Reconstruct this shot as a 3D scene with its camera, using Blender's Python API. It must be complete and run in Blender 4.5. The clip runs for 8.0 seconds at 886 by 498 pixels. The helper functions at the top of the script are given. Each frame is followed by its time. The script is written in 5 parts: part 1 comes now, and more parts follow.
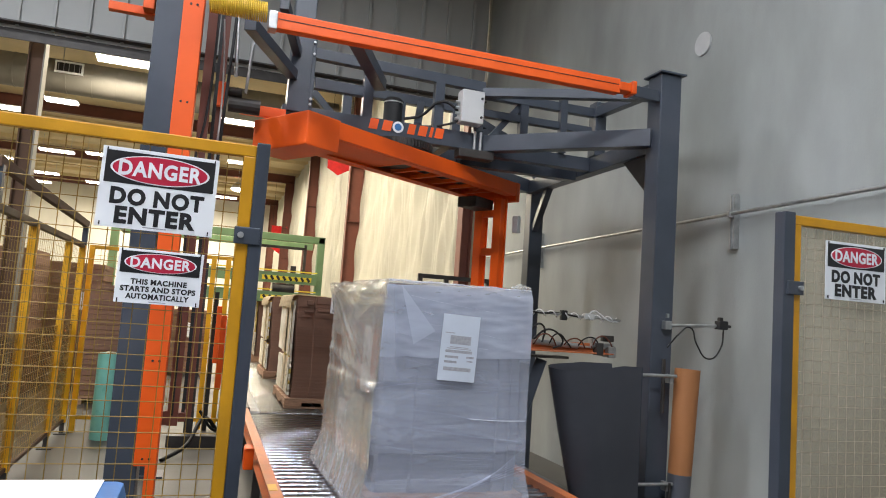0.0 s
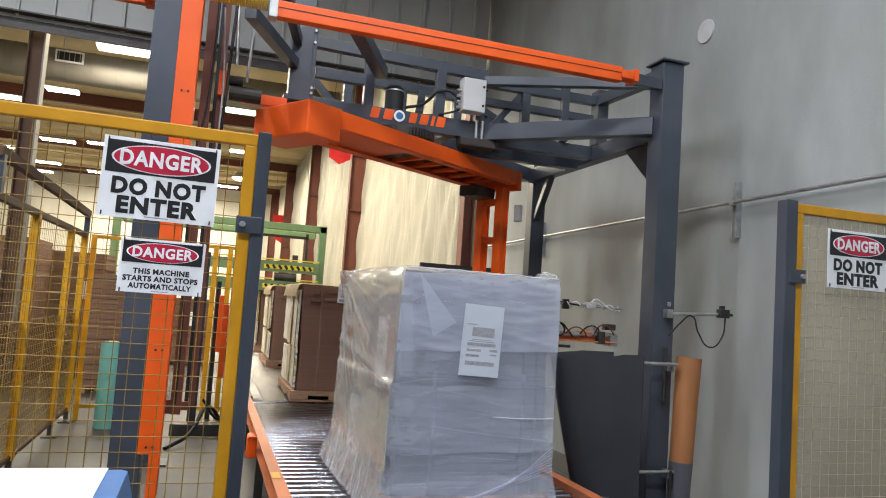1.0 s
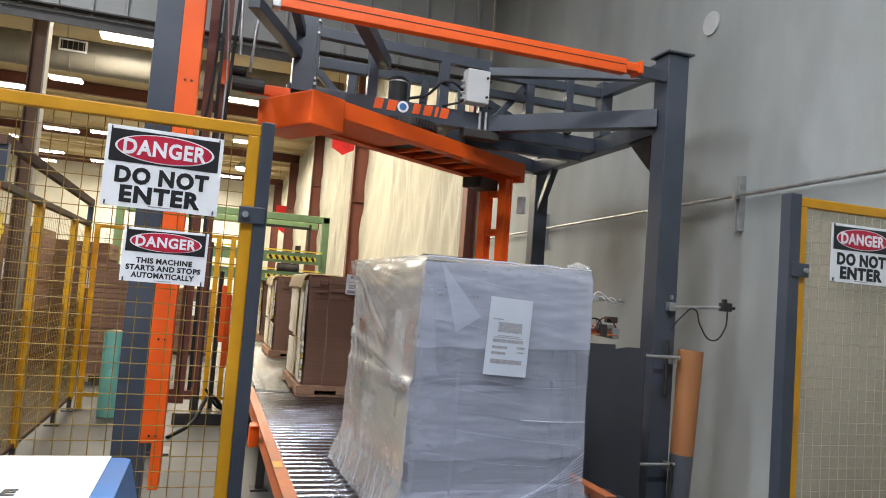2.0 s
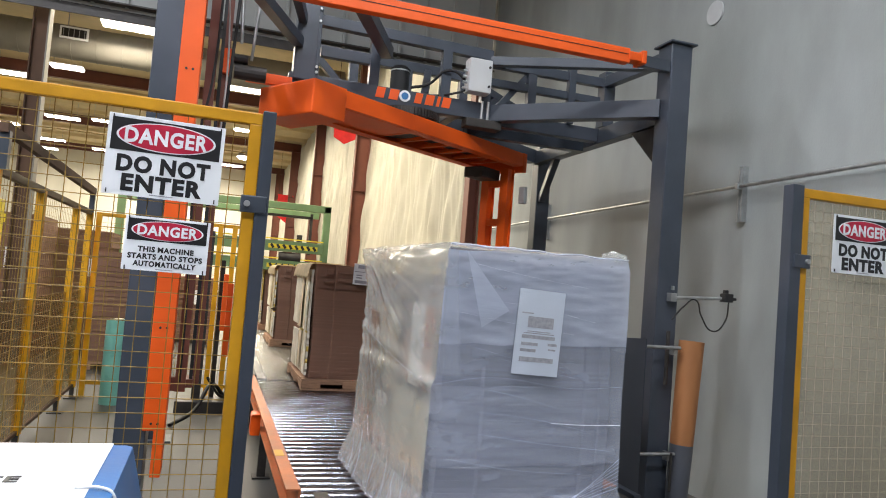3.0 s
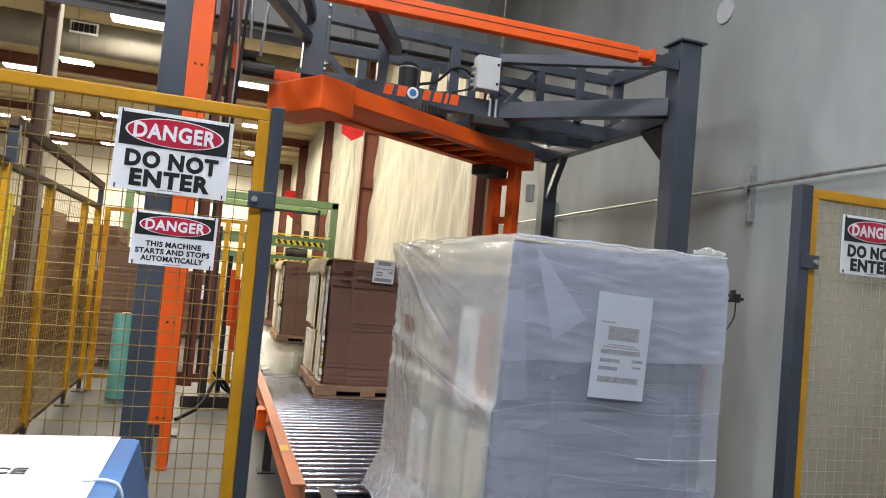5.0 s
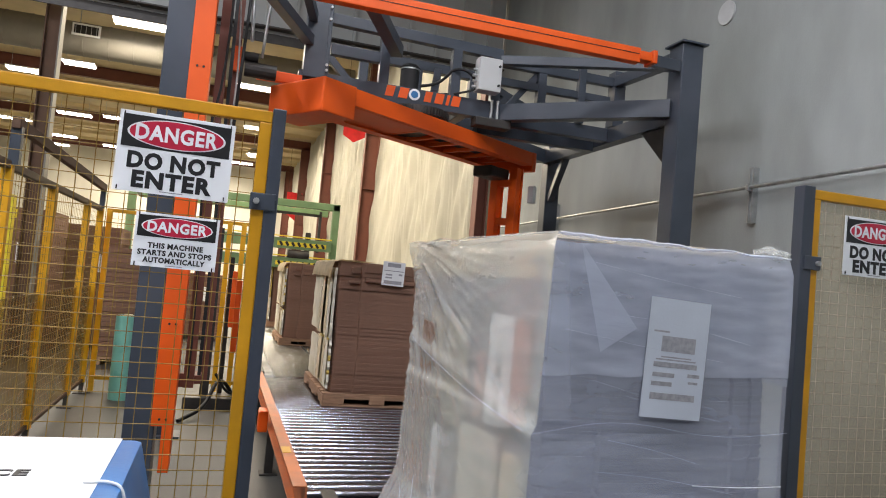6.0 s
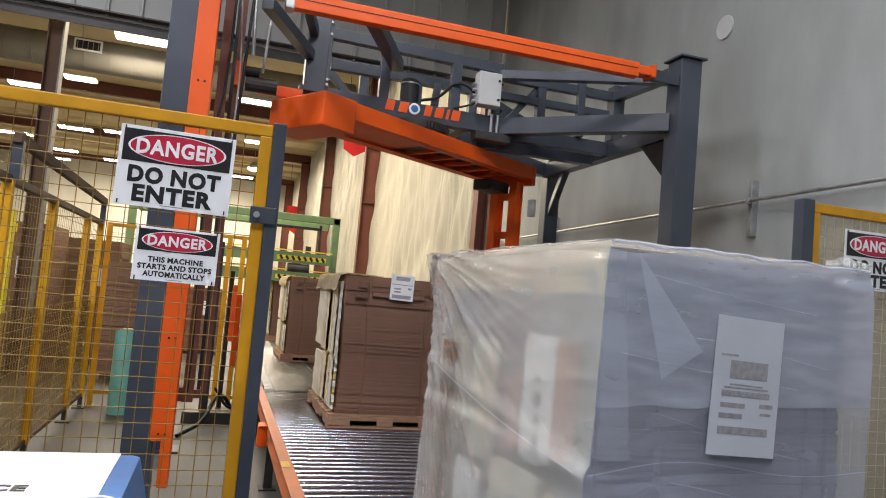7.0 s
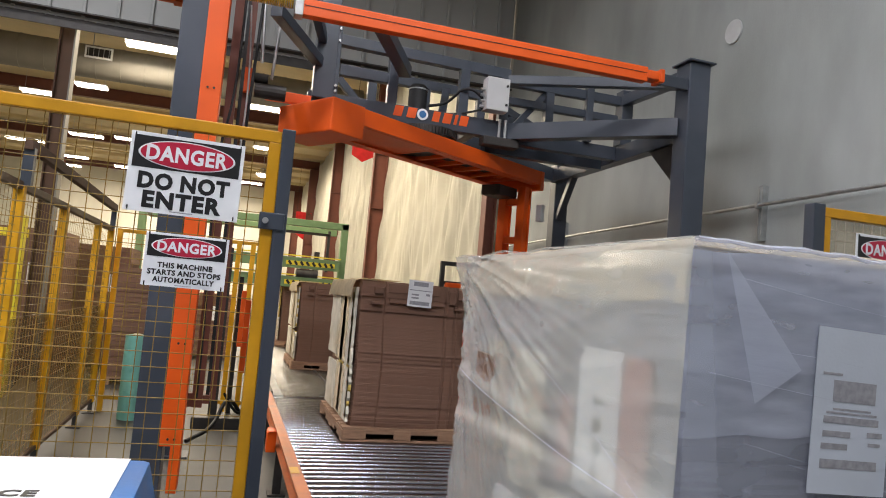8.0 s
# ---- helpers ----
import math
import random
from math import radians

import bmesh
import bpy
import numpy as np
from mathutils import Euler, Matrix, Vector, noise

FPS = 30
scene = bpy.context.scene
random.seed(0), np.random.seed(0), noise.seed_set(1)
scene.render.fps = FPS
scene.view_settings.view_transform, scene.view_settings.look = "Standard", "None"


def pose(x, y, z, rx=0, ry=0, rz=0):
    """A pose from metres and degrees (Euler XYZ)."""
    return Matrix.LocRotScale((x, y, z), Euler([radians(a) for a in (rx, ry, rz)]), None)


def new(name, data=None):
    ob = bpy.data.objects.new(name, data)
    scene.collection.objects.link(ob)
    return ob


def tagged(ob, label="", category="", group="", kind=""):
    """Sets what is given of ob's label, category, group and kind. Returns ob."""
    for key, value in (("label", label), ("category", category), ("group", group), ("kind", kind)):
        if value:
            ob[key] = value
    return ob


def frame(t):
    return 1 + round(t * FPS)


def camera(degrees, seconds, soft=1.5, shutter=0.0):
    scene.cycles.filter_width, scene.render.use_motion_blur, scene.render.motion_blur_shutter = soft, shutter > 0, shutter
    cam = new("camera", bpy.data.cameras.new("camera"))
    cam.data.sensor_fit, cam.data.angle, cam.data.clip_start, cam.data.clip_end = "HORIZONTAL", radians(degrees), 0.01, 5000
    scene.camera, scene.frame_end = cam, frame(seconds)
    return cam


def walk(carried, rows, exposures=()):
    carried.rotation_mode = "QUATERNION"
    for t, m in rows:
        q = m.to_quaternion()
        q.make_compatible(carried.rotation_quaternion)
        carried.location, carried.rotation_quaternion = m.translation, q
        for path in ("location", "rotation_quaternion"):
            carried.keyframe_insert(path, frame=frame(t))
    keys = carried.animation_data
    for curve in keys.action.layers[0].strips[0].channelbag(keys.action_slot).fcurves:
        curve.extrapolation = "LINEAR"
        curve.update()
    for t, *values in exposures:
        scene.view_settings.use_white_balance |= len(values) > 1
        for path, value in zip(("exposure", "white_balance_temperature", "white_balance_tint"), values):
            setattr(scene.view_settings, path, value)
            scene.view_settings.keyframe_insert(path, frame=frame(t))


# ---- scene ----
# ---- camera ----
cam = camera(63.8, 8.0, soft=1.0)
EYE = 1.5
TURNS = [(0.0, -18.50, 5.48, -4.01), (0.5, -18.45, 5.16, -4.09), (1.0, -18.35, 4.58, -3.93), (1.5, -18.24, 4.19, -4.19),
         (3.0, -18.06, 3.05, -4.55), (3.5, -17.66, 2.70, -5.33), (4.0, -17.60, 2.69, -4.97), (4.5, -17.63, 2.76, -5.06),
         (6.0, -17.41, 2.90, -5.05), (6.5, -17.49, 3.34, -5.02), (7.0, -17.40, 3.99, -4.99), (7.5, -17.04, 4.31, -5.00),
         (8.0, -16.72, 4.36, -4.93)]
walk(cam, [(t, pose(0, 0, EYE, 90 + p, r, y)) for t, y, p, r in TURNS],
     [(0.0, 0.06, 6500, 13), (4.5, 0.06, 6500, 13), (6.0, -0.09, 6600, 15), (8.0, -0.18, 6750, 16)])

# ---- light ----
world = bpy.data.worlds.new("hall_air")
scene.world = world
world.use_nodes = True
world.node_tree.nodes["Background"].inputs[0].default_value = (0.9, 0.95, 1.0, 1)
world.node_tree.nodes["Background"].inputs[1].default_value = 0.02
scene.view_settings.exposure = 0.0


def area_lamp(name, x, y, z, sx, sy, watts, colour, aim=(0, 0, 0)):
    data = bpy.data.lights.new(name, "AREA")
    data.shape, data.size, data.size_y, data.energy, data.color = "RECTANGLE", sx, sy, watts, colour
    ob = new(name, data)
    ob.matrix_basis = pose(x, y, z, *aim)
    return ob


COOL, WARM = (0.86, 0.92, 0.98), (1.0, 0.90, 0.69)
# Lamps out of view; number and power chosen to light the near hall.
UNSEEN_NEAR_LIGHTS = [(0.8, -1.0), (-2.0, -1.0), (-4.4, 2.6), (-4.6, -1.6), (-3.0, 6.4), (0.9, 2.0)]
for (x, y), watts in zip(UNSEEN_NEAR_LIGHTS, (138, 130, 260, 135, 145, 130)):
    area_lamp("unseen_panel_glow", x, y, 6.60, 2.4, 0.5, watts, COOL)
# Lamps added out of view behind the bulkhead to brighten the curtains.
UNSEEN_FAR_PANELS = [(-0.9, 12.6), (0.2, 16.4), (-4.2, 13.4), (-7.5, 13.5)]
for x, y in UNSEEN_FAR_PANELS:
    area_lamp("unseen_panel_glow", x, y, 7.10, 3.2, 1.4, 460 if x > -1 else 230, WARM)
# The x -10.5 strip and those at y 31, 42, 42.5 are added fill.
FAR_LIGHTS = [(-2.5, 19.4), (0.45, 24.0), (-6.7, 26.6), (1.0, 31.0), (-2.7, 34.8), (-6.6, 33.7), (0.5, 42.0), (-10.5, 20.0), (-6.0, 42.0), (-2.5, 42.5)]
for x, y in FAR_LIGHTS:
    area_lamp("strip_glow", x, y, 7.24, 1.3, 0.46, 560 if y > 20 else 300, WARM)

# ---- materials ----


def surface(name, colour, rough=0.5, metal=0.0, vary=0.12, scale=6.0, bump=0.1, fine=120.0, stretch=(1, 1, 1), second=None, blend=0.0, island=0.0):
    """A procedural surface: colour varied at two scales, roughness varied, fine relief."""
    m = bpy.data.materials.new(name)
    m.use_nodes = True
    nt = m.node_tree
    n, l = nt.nodes, nt.links
    b = n["Principled BSDF"]
    tc = n.new("ShaderNodeTexCoord")
    mp = n.new("ShaderNodeMapping")
    mp.inputs["Scale"].default_value = stretch
    l.new(tc.outputs["Object"], mp.inputs[0])
    big, small = n.new("ShaderNodeTexNoise"), n.new("ShaderNodeTexNoise")
    for t, s, d in ((big, scale, 6), (small, fine, 3)):
        t.inputs["Scale"].default_value, t.inputs["Detail"].default_value = s, d
        l.new(mp.outputs[0], t.inputs["Vector"])
    ramp = n.new("ShaderNodeValToRGB")
    lo = [c * (1 - vary) for c in colour]
    hi = [min(1, c * (1 + vary)) for c in colour]
    ramp.color_ramp.elements[0].position, ramp.color_ramp.elements[1].position = 0.3, 0.7
    ramp.color_ramp.elements[0].color, ramp.color_ramp.elements[1].color = (*lo, 1), (*hi, 1)
    l.new(big.outputs["Fac"], ramp.inputs[0])
    out = ramp.outputs[0]
    if second:
        st = n.new("ShaderNodeTexNoise")
        st.inputs["Scale"].default_value, st.inputs["Detail"].default_value = scale * 0.45, 8
        l.new(mp.outputs[0], st.inputs["Vector"])
        cut = n.new("ShaderNodeMapRange")
        cut.inputs[1].default_value, cut.inputs[2].default_value = 0.5, 0.68
        cut.inputs[4].default_value = blend
        l.new(st.outputs["Fac"], cut.inputs[0])
        mix = n.new("ShaderNodeMix")
        mix.data_type = "RGBA"
        l.new(cut.outputs[0], mix.inputs[0])
        l.new(out, mix.inputs[6])
        mix.inputs[7].default_value = (*second, 1)
        out = mix.outputs[2]
    if island:
        oi = n.new("ShaderNodeObjectInfo")
        geo = n.new("ShaderNodeNewGeometry")
        add = n.new("ShaderNodeMath")
        add.operation = "ADD"
        l.new(oi.outputs["Random"], add.inputs[0])
        l.new(geo.outputs["Random Per Island"], add.inputs[1])
        fr = n.new("ShaderNodeMath")
        fr.operation = "FRACT"
        l.new(add.outputs[0], fr.inputs[0])
        mr = n.new("ShaderNodeMapRange")
        mr.inputs[3].default_value, mr.inputs[4].default_value = 1 - island, 1 + island
        l.new(fr.outputs[0], mr.inputs[0])
        hs = n.new("ShaderNodeHueSaturation")
        l.new(mr.outputs[0], hs.inputs["Value"])
        l.new(out, hs.inputs["Color"])
        out = hs.outputs[0]
    l.new(out, b.inputs["Base Color"])
    rr = n.new("ShaderNodeMapRange")
    rr.inputs[3].default_value, rr.inputs[4].default_value = max(0.03, rough - 0.1), min(1, rough + 0.1)
    l.new(big.outputs["Fac"], rr.inputs[0])
    l.new(rr.outputs[0], b.inputs["Roughness"])
    b.inputs["Metallic"].default_value = metal
    if bump:
        bp = n.new("ShaderNodeBump")
        bp.inputs["Strength"].default_value, bp.inputs["Distance"].default_value = bump, 0.01
        l.new(small.outputs["Fac"], bp.inputs["Height"])
        l.new(bp.outputs[0], b.inputs["Normal"])
    return m


def glow(name, colour, power):
    m = bpy.data.materials.new(name)
    m.use_nodes = True
    b = m.node_tree.nodes["Principled BSDF"]
    b.inputs["Base Color"].default_value = (0.8, 0.8, 0.8, 1)
    b.inputs["Emission Color"].default_value, b.inputs["Emission Strength"].default_value = (*colour, 1), power
    return m


CONCRETE = surface("cast_concrete", (0.325, 0.345, 0.338), 0.7, 0, 0.2, 1.3, 0.15, 90, (1, 1, 0.45), (0.205, 0.215, 0.205), 0.8)
FLOOR = surface("worn_concrete_floor", (0.075, 0.072, 0.066), 0.55, 0, 0.22, 1.4, 0.06, 60, (1, 1, 1), (0.045, 0.043, 0.040), 0.75)
SLATE = surface("slate_grey_paint", (0.046, 0.056, 0.074), 0.33, 0, 0.12, 5, 0.05, 200, (1, 1, 1), (0.085, 0.092, 0.118), 0.4)
ORANGE = surface("orange_machine_paint", (0.80, 0.098, 0.001), 0.50, 0, 0.07, 4, 0.05, 200, (1, 1, 1), (0.62, 0.07, 0.004), 0.35)
YELLOW = surface("safety_yellow_paint", (0.60, 0.285, 0.006), 0.42, 0, 0.12, 7, 0.06, 180, (1, 1, 1), (0.38, 0.19, 0.02), 0.5)
# Safety yellow brightened to hold the warm light on the fence posts.
LIT_YELLOW = surface("warm_lit_yellow_paint", (0.80, 0.40, 0.010), 0.42, 0, 0.12, 7, 0.06, 180, (1, 1, 1), (0.55, 0.26, 0.02), 0.4)
BRIGHT_YELLOW = surface("bright_yellow_paint", (0.75, 0.6, 0.03), 0.45, 0, 0.1, 6)
WIRE = surface("yellow_coated_wire", (0.26, 0.16, 0.03), 0.5, 0, 0.25, 30)
GREY_WIRE = surface("thin_tan_wire", (0.46, 0.40, 0.31), 0.5, 0, 0.2, 30)
GALV = surface("galvanised_steel", (0.45, 0.46, 0.46), 0.4, 0.8, 0.2, 14)
CHROME = surface("roller_steel", (0.36, 0.355, 0.40), 0.20, 1.0, 0.06, 3, 0.0, 150, (0.3, 1, 1))
WORN_ROLLER = surface("worn_roller_steel", (0.36, 0.36, 0.36), 0.26, 0.95, 0.1, 3, 0.0)
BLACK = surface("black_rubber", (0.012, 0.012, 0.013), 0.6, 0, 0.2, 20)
DARK = surface("dark_steel", (0.05, 0.045, 0.042), 0.5, 0.4, 0.25, 8, 0.1)
BROWN_STEEL = surface("red_brown_primer_steel", (0.145, 0.045, 0.028), 0.6, 0, 0.15, 3, 0.08)
GREY_STEEL = surface("brown_grey_steel", (0.105, 0.058, 0.036), 0.85, 0, 0.15, 3)
METAL_SHEET = surface("grey_wall_sheet", (0.40, 0.41, 0.40), 0.55, 0, 0.08, 0.8, 0.04)
CURTAIN = surface("cream_plastic_curtain", (0.70, 0.675, 0.58), 0.6, 0, 0.08, 1.2, 0.45, 7, (1, 1, 0.3))
CARD = surface("brown_corrugated_card", (0.215, 0.115, 0.077), 0.82, 0, 0.14, 3, 0.15, 160, (1, 1, 0.2), None, 0, 0.05)
CARD_PALE = surface("pale_card_edges", (0.62, 0.52, 0.36), 0.8, 0, 0.12, 9, 0.2, 150, (1, 1, 1), None, 0, 0.12)
PAPER_CREAM = surface("cream_card_liner", (0.66, 0.62, 0.52), 0.8, 0, 0.15, 7, 0.25, 60, (1, 1, 1), (0.45, 0.36, 0.2), 0.6)
OCHRE_CARD = surface("ochre_printed_card", (0.55, 0.40, 0.10), 0.8, 0, 0.2, 9, 0.2, 150)
WOOD = surface("pallet_wood", (0.33, 0.19, 0.115), 0.8, 0, 0.22, 9, 0.3, 90, (1, 6, 6), None, 0, 0.15)
# White label dimmed and blued; the film's haze sits in its colour.
HAZED_LABEL = surface("film_hazed_paper", (0.55, 0.60, 0.68), 0.35, 0, 0.06, 5, 0.04)
PAPER = surface("white_paper", (0.80, 0.81, 0.83), 0.7, 0, 0.03, 8, 0.04)
SIGN_WHITE = surface("white_sign_plastic", (0.80, 0.82, 0.85), 0.4, 0, 0.03, 8, 0.02)
SIGN_BLACK = surface("black_print", (0.012, 0.012, 0.014), 0.4, 0, 0.1, 20, 0)
SIGN_RED = surface("red_print", (0.48, 0.012, 0.045), 0.4, 0, 0.06, 20, 0)
GREY_PRINT = surface("grey_print", (0.33, 0.33, 0.36), 0.7, 0, 0.2, 60, 0)
PATCH = surface("pale_disc", (0.50, 0.51, 0.51), 0.7, 0, 0.06, 12)
RUST_RAIL = surface("brown_painted_rail", (0.10, 0.06, 0.035), 0.55, 0, 0.2, 8)
BOX_GREY = surface("light_grey_enclosure", (0.52, 0.53, 0.53), 0.45, 0, 0.05, 5, 0.03)
GREEN = surface("green_machine_paint", (0.17, 0.28, 0.13), 0.5, 0, 0.12, 5)
TEAL = surface("teal_film_roll", (0.22, 0.58, 0.50), 0.3, 0, 0.1, 5)
BLUE = surface("blue_plastic", (0.03, 0.16, 0.40), 0.4, 0, 0.15, 4, 0.1, 30)
TUBE_CARD = surface("cardboard_tube", (0.40, 0.165, 0.06), 0.7, 0, 0.15, 4, 0.1, 60, (1, 1, 0.3))
RED_CLOTH = surface("red_fabric", (0.6, 0.03, 0.03), 0.8, 0, 0.15, 6)
DUCT = surface("galvanised_duct", (0.22, 0.208, 0.18), 0.6, 0.1, 0.12, 2)
ROOF = surface("cream_roof_deck", (0.64, 0.52, 0.30), 0.7, 0, 0.08, 1.5)
RAIL_ORANGE = surface("worn_orange_rail", (0.52, 0.15, 0.05), 0.5, 0, 0.15, 8, 0.08, 150, (1, 1, 1), (0.34, 0.14, 0.08), 0.6)
# Brown card with the film's grey-blue haze put into its colour.
HAZED_CARD = surface("film_hazed_card", (0.22, 0.23, 0.29), 0.8, 0, 0.12, 3, 0.15, 160, (1, 1, 1), None, 0, 0.10)
PINK_CARD = surface("pink_printed_card", (0.50, 0.20, 0.17), 0.8, 0, 0.2, 9, 0.2, 150)
YELLOW_COIL = surface("yellow_hose", (0.75, 0.48, 0.04), 0.4)
TUBE_LIGHT = glow("lit_tube", (1.0, 0.93, 0.78), 14)
PANEL_WARM = glow("lit_warm_panel", (1.0, 0.92, 0.75), 8)
BAY_LIGHT = glow("lit_high_bay", (0.95, 0.98, 1.0), 14)


# ---- helpers of this scene ----
def box(bm, x, y, z, sx, sy, sz, rot=None, bevel=0.0):
    """A box with its centre at x, y, z."""
    g = bmesh.ops.create_cube(bm, size=1)
    m = Matrix.Translation((x, y, z)) @ (rot or Matrix()) @ Matrix.Diagonal((sx, sy, sz, 1))
    bmesh.ops.transform(bm, matrix=m, verts=g["verts"])
    if bevel:
        es = list({e for v in g["verts"] for e in v.link_edges})
        bmesh.ops.bevel(bm, geom=es, offset=bevel, segments=2, affect="EDGES", profile=0.6)


def beam(bm, a, b, w, h, bevel=0.004):
    """A bar from a to b, w wide and h high."""
    a, b = Vector(a), Vector(b)
    d = b - a
    up = Vector((0, 0, 1)) if abs(d.normalized().z) < 0.98 else Vector((0, 1, 0))
    side = d.cross(up).normalized()
    up = side.cross(d).normalized()
    rot = Matrix((side, d.normalized(), up)).transposed().to_4x4()
    c = (a + b) / 2
    box(bm, c.x, c.y, c.z, w, d.length, h, rot, bevel)


def rod(bm, a, b, r, r2=None, n=10, caps=True):
    a, b = Vector(a), Vector(b)
    d = b - a
    m = Matrix.Translation((a + b) / 2) @ d.to_track_quat("Z", "Y").to_matrix().to_4x4()
    bmesh.ops.create_cone(bm, cap_ends=caps, segments=n, radius1=r, radius2=r if r2 is None else r2, depth=d.length, matrix=m)


def shape(bm, name, material, smooth=False):
    me = bpy.data.meshes.new(name)
    bmesh.ops.recalc_face_normals(bm, faces=bm.faces)
    bm.to_mesh(me)
    bm.free()
    me.materials.append(material)
    for p in me.polygons:
        p.use_smooth = smooth
    if smooth:
        me.set_sharp_from_angle(angle=radians(40))
    return me


def part(name, bm, material, parent, label="", smooth=False):
    ob = new(name, shape(bm, name, material, smooth))
    ob.parent = parent
    return tagged(ob, label)


def thing(name, label, category, x=0, y=0, z=0, rz=0, group="", kind=""):
    ob = new(name)
    ob.empty_display_size = 0.1
    ob.matrix_basis = pose(x, y, z, 0, 0, rz)
    return tagged(ob, label, category, group, kind)


def solid(name, bm, material, label, category, group="", kind="", smooth=False, at=None):
    ob = new(name, shape(bm, name, material, smooth))
    if at:
        ob.matrix_basis = at
    return tagged(ob, label, category, group, kind)


def boxes(*rows, bevel=0.0):
    bm = bmesh.new()
    for r in rows:
        box(bm, *r, bevel=bevel)
    return bm


def bars(*rows, bevel=0.004):
    bm = bmesh.new()
    for a, b, w, h in rows:
        beam(bm, a, b, w, h, bevel)
    return bm


def rods(*rows, n=10):
    bm = bmesh.new()
    for a, b, r in rows:
        rod(bm, a, b, r, n=n)
    return bm


def wire(name, points, radius, material, parent, label=""):
    """A bent cable or hose through the points."""
    cu = bpy.data.curves.new(name, "CURVE")
    cu.dimensions, cu.bevel_depth, cu.bevel_resolution, cu.resolution_u = "3D", radius, 2, 6
    sp = cu.splines.new("BEZIER")
    sp.bezier_points.add(len(points) - 1)
    for bp, p in zip(sp.bezier_points, points):
        bp.co, bp.handle_left_type, bp.handle_right_type = p, "AUTO", "AUTO"
    cu.materials.append(material)
    tmp = bpy.data.objects.new(name, cu)
    scene.collection.objects.link(tmp)
    me = bpy.data.meshes.new_from_object(tmp.evaluated_get(bpy.context.evaluated_depsgraph_get()))
    bpy.data.objects.remove(tmp)
    ob = new(name, me)
    ob.parent = parent
    return tagged(ob, label)


def letters(name, text, width, height, material, parent, m, bold=0.03, depth=0.0008):
    """Raised heavy capitals of a given width and height, in the plane of the parent's x and z, seen from -y."""
    cu = bpy.data.curves.new(name, "FONT")
    cu.body, cu.size, cu.align_x, cu.align_y = text, 1.0, "CENTER", "CENTER"
    cu.offset, cu.extrude, cu.resolution_u, cu.space_character, cu.space_word = bold, depth, 3, 1.0 + bold * 2.6, 0.8
    cu.materials.append(material)
    tmp = bpy.data.objects.new(name, cu)
    scene.collection.objects.link(tmp)
    me = bpy.data.meshes.new_from_object(tmp.evaluated_get(bpy.context.evaluated_depsgraph_get()))
    bpy.data.objects.remove(tmp)
    xs, ys = [v.co.x for v in me.vertices], [v.co.y for v in me.vertices]
    fitted = Matrix.Diagonal((width / (max(xs) - min(xs)), height / (max(ys) - min(ys)), 1, 1))
    me.transform(m @ Matrix.Rotation(radians(90), 4, "X") @ fitted @ Matrix.Translation((-(max(xs) + min(xs)) / 2, -(max(ys) + min(ys)) / 2, 0)))
    ob = new(name, me)
    ob.parent = parent
    return ob

# ---- the building ----
HALL = 8.1
solid("floor", boxes((-6.1, 24, -0.1, 20.2, 72, 0.2)), FLOOR, "worn grey concrete floor of a warehouse", "floor", kind="structure")
solid("wall_east", boxes((3.9, 1, HALL / 2, 0.2, 18, HALL)), CONCRETE, "grey cast concrete wall with stains", "wall", kind="structure")
solid("wall_south", boxes((-6.1, -8.1, HALL / 2, 20, 0.2, HALL)), CONCRETE, "grey concrete wall behind the camera", "wall", kind="structure")
solid("wall_west", boxes((-16.1, 24, HALL / 2, 0.2, 64, HALL)), METAL_SHEET, "grey sheet wall far across the hall", "wall", kind="structure")
solid("wall_north", boxes((-6.1, 47.1, HALL / 2, 20, 0.2, HALL)), CURTAIN, "pale wall at the far end of the hall", "wall", kind="structure")


def roof():
    bm = boxes((-6.1, 24, HALL + 0.06, 20.2, 72, 0.12))
    for i in range(26):
        box(bm, -6.1, -6 + i * 2.4, HALL - 0.08, 20, 0.06, 0.16)
    solid("ceiling", bm, ROOF, "cream roof deck with purlins", "ceiling", kind="structure")


roof()


def header_wall():
    """The sheeted bulkhead across the hall, with its ribs and drilled bottom angle."""
    w = thing("wall_header", "grey ribbed metal bulkhead wall high across the hall", "wall", kind="structure")
    part("sheet", boxes((-6.1, 10.15, (4.78 + HALL) / 2, 19.8, 0.06, HALL - 4.78)), METAL_SHEET, w)
    rib = shape(boxes((0, 0, 0, 0.045, 0.05, HALL - 4.8), bevel=0.008), "rib", METAL_SHEET)
    for i in range(34):
        ob = new("rib", rib)
        ob.parent = w
        ob.location = (3.55 - i * 0.41, 10.10, (4.8 + HALL) / 2)
    bm = boxes((-6.1, 10.06, 4.83, 19.8, 0.16, 0.02), (-6.1, 10.15, 4.74, 19.8, 0.02, 0.18))
    part("bottom_angle", bm, DARK, w, "dark steel angle with drilled holes")
    hole = shape(rods(((0, -0.004, 0), (0, 0.004, 0), 0.014), n=8), "rivet", SIGN_WHITE)
    for i in range(60):
        ob = new("rivet", hole)
        ob.parent = w
        ob.location = (3.0 - i * 0.12, 10.138, 4.79)


header_wall()


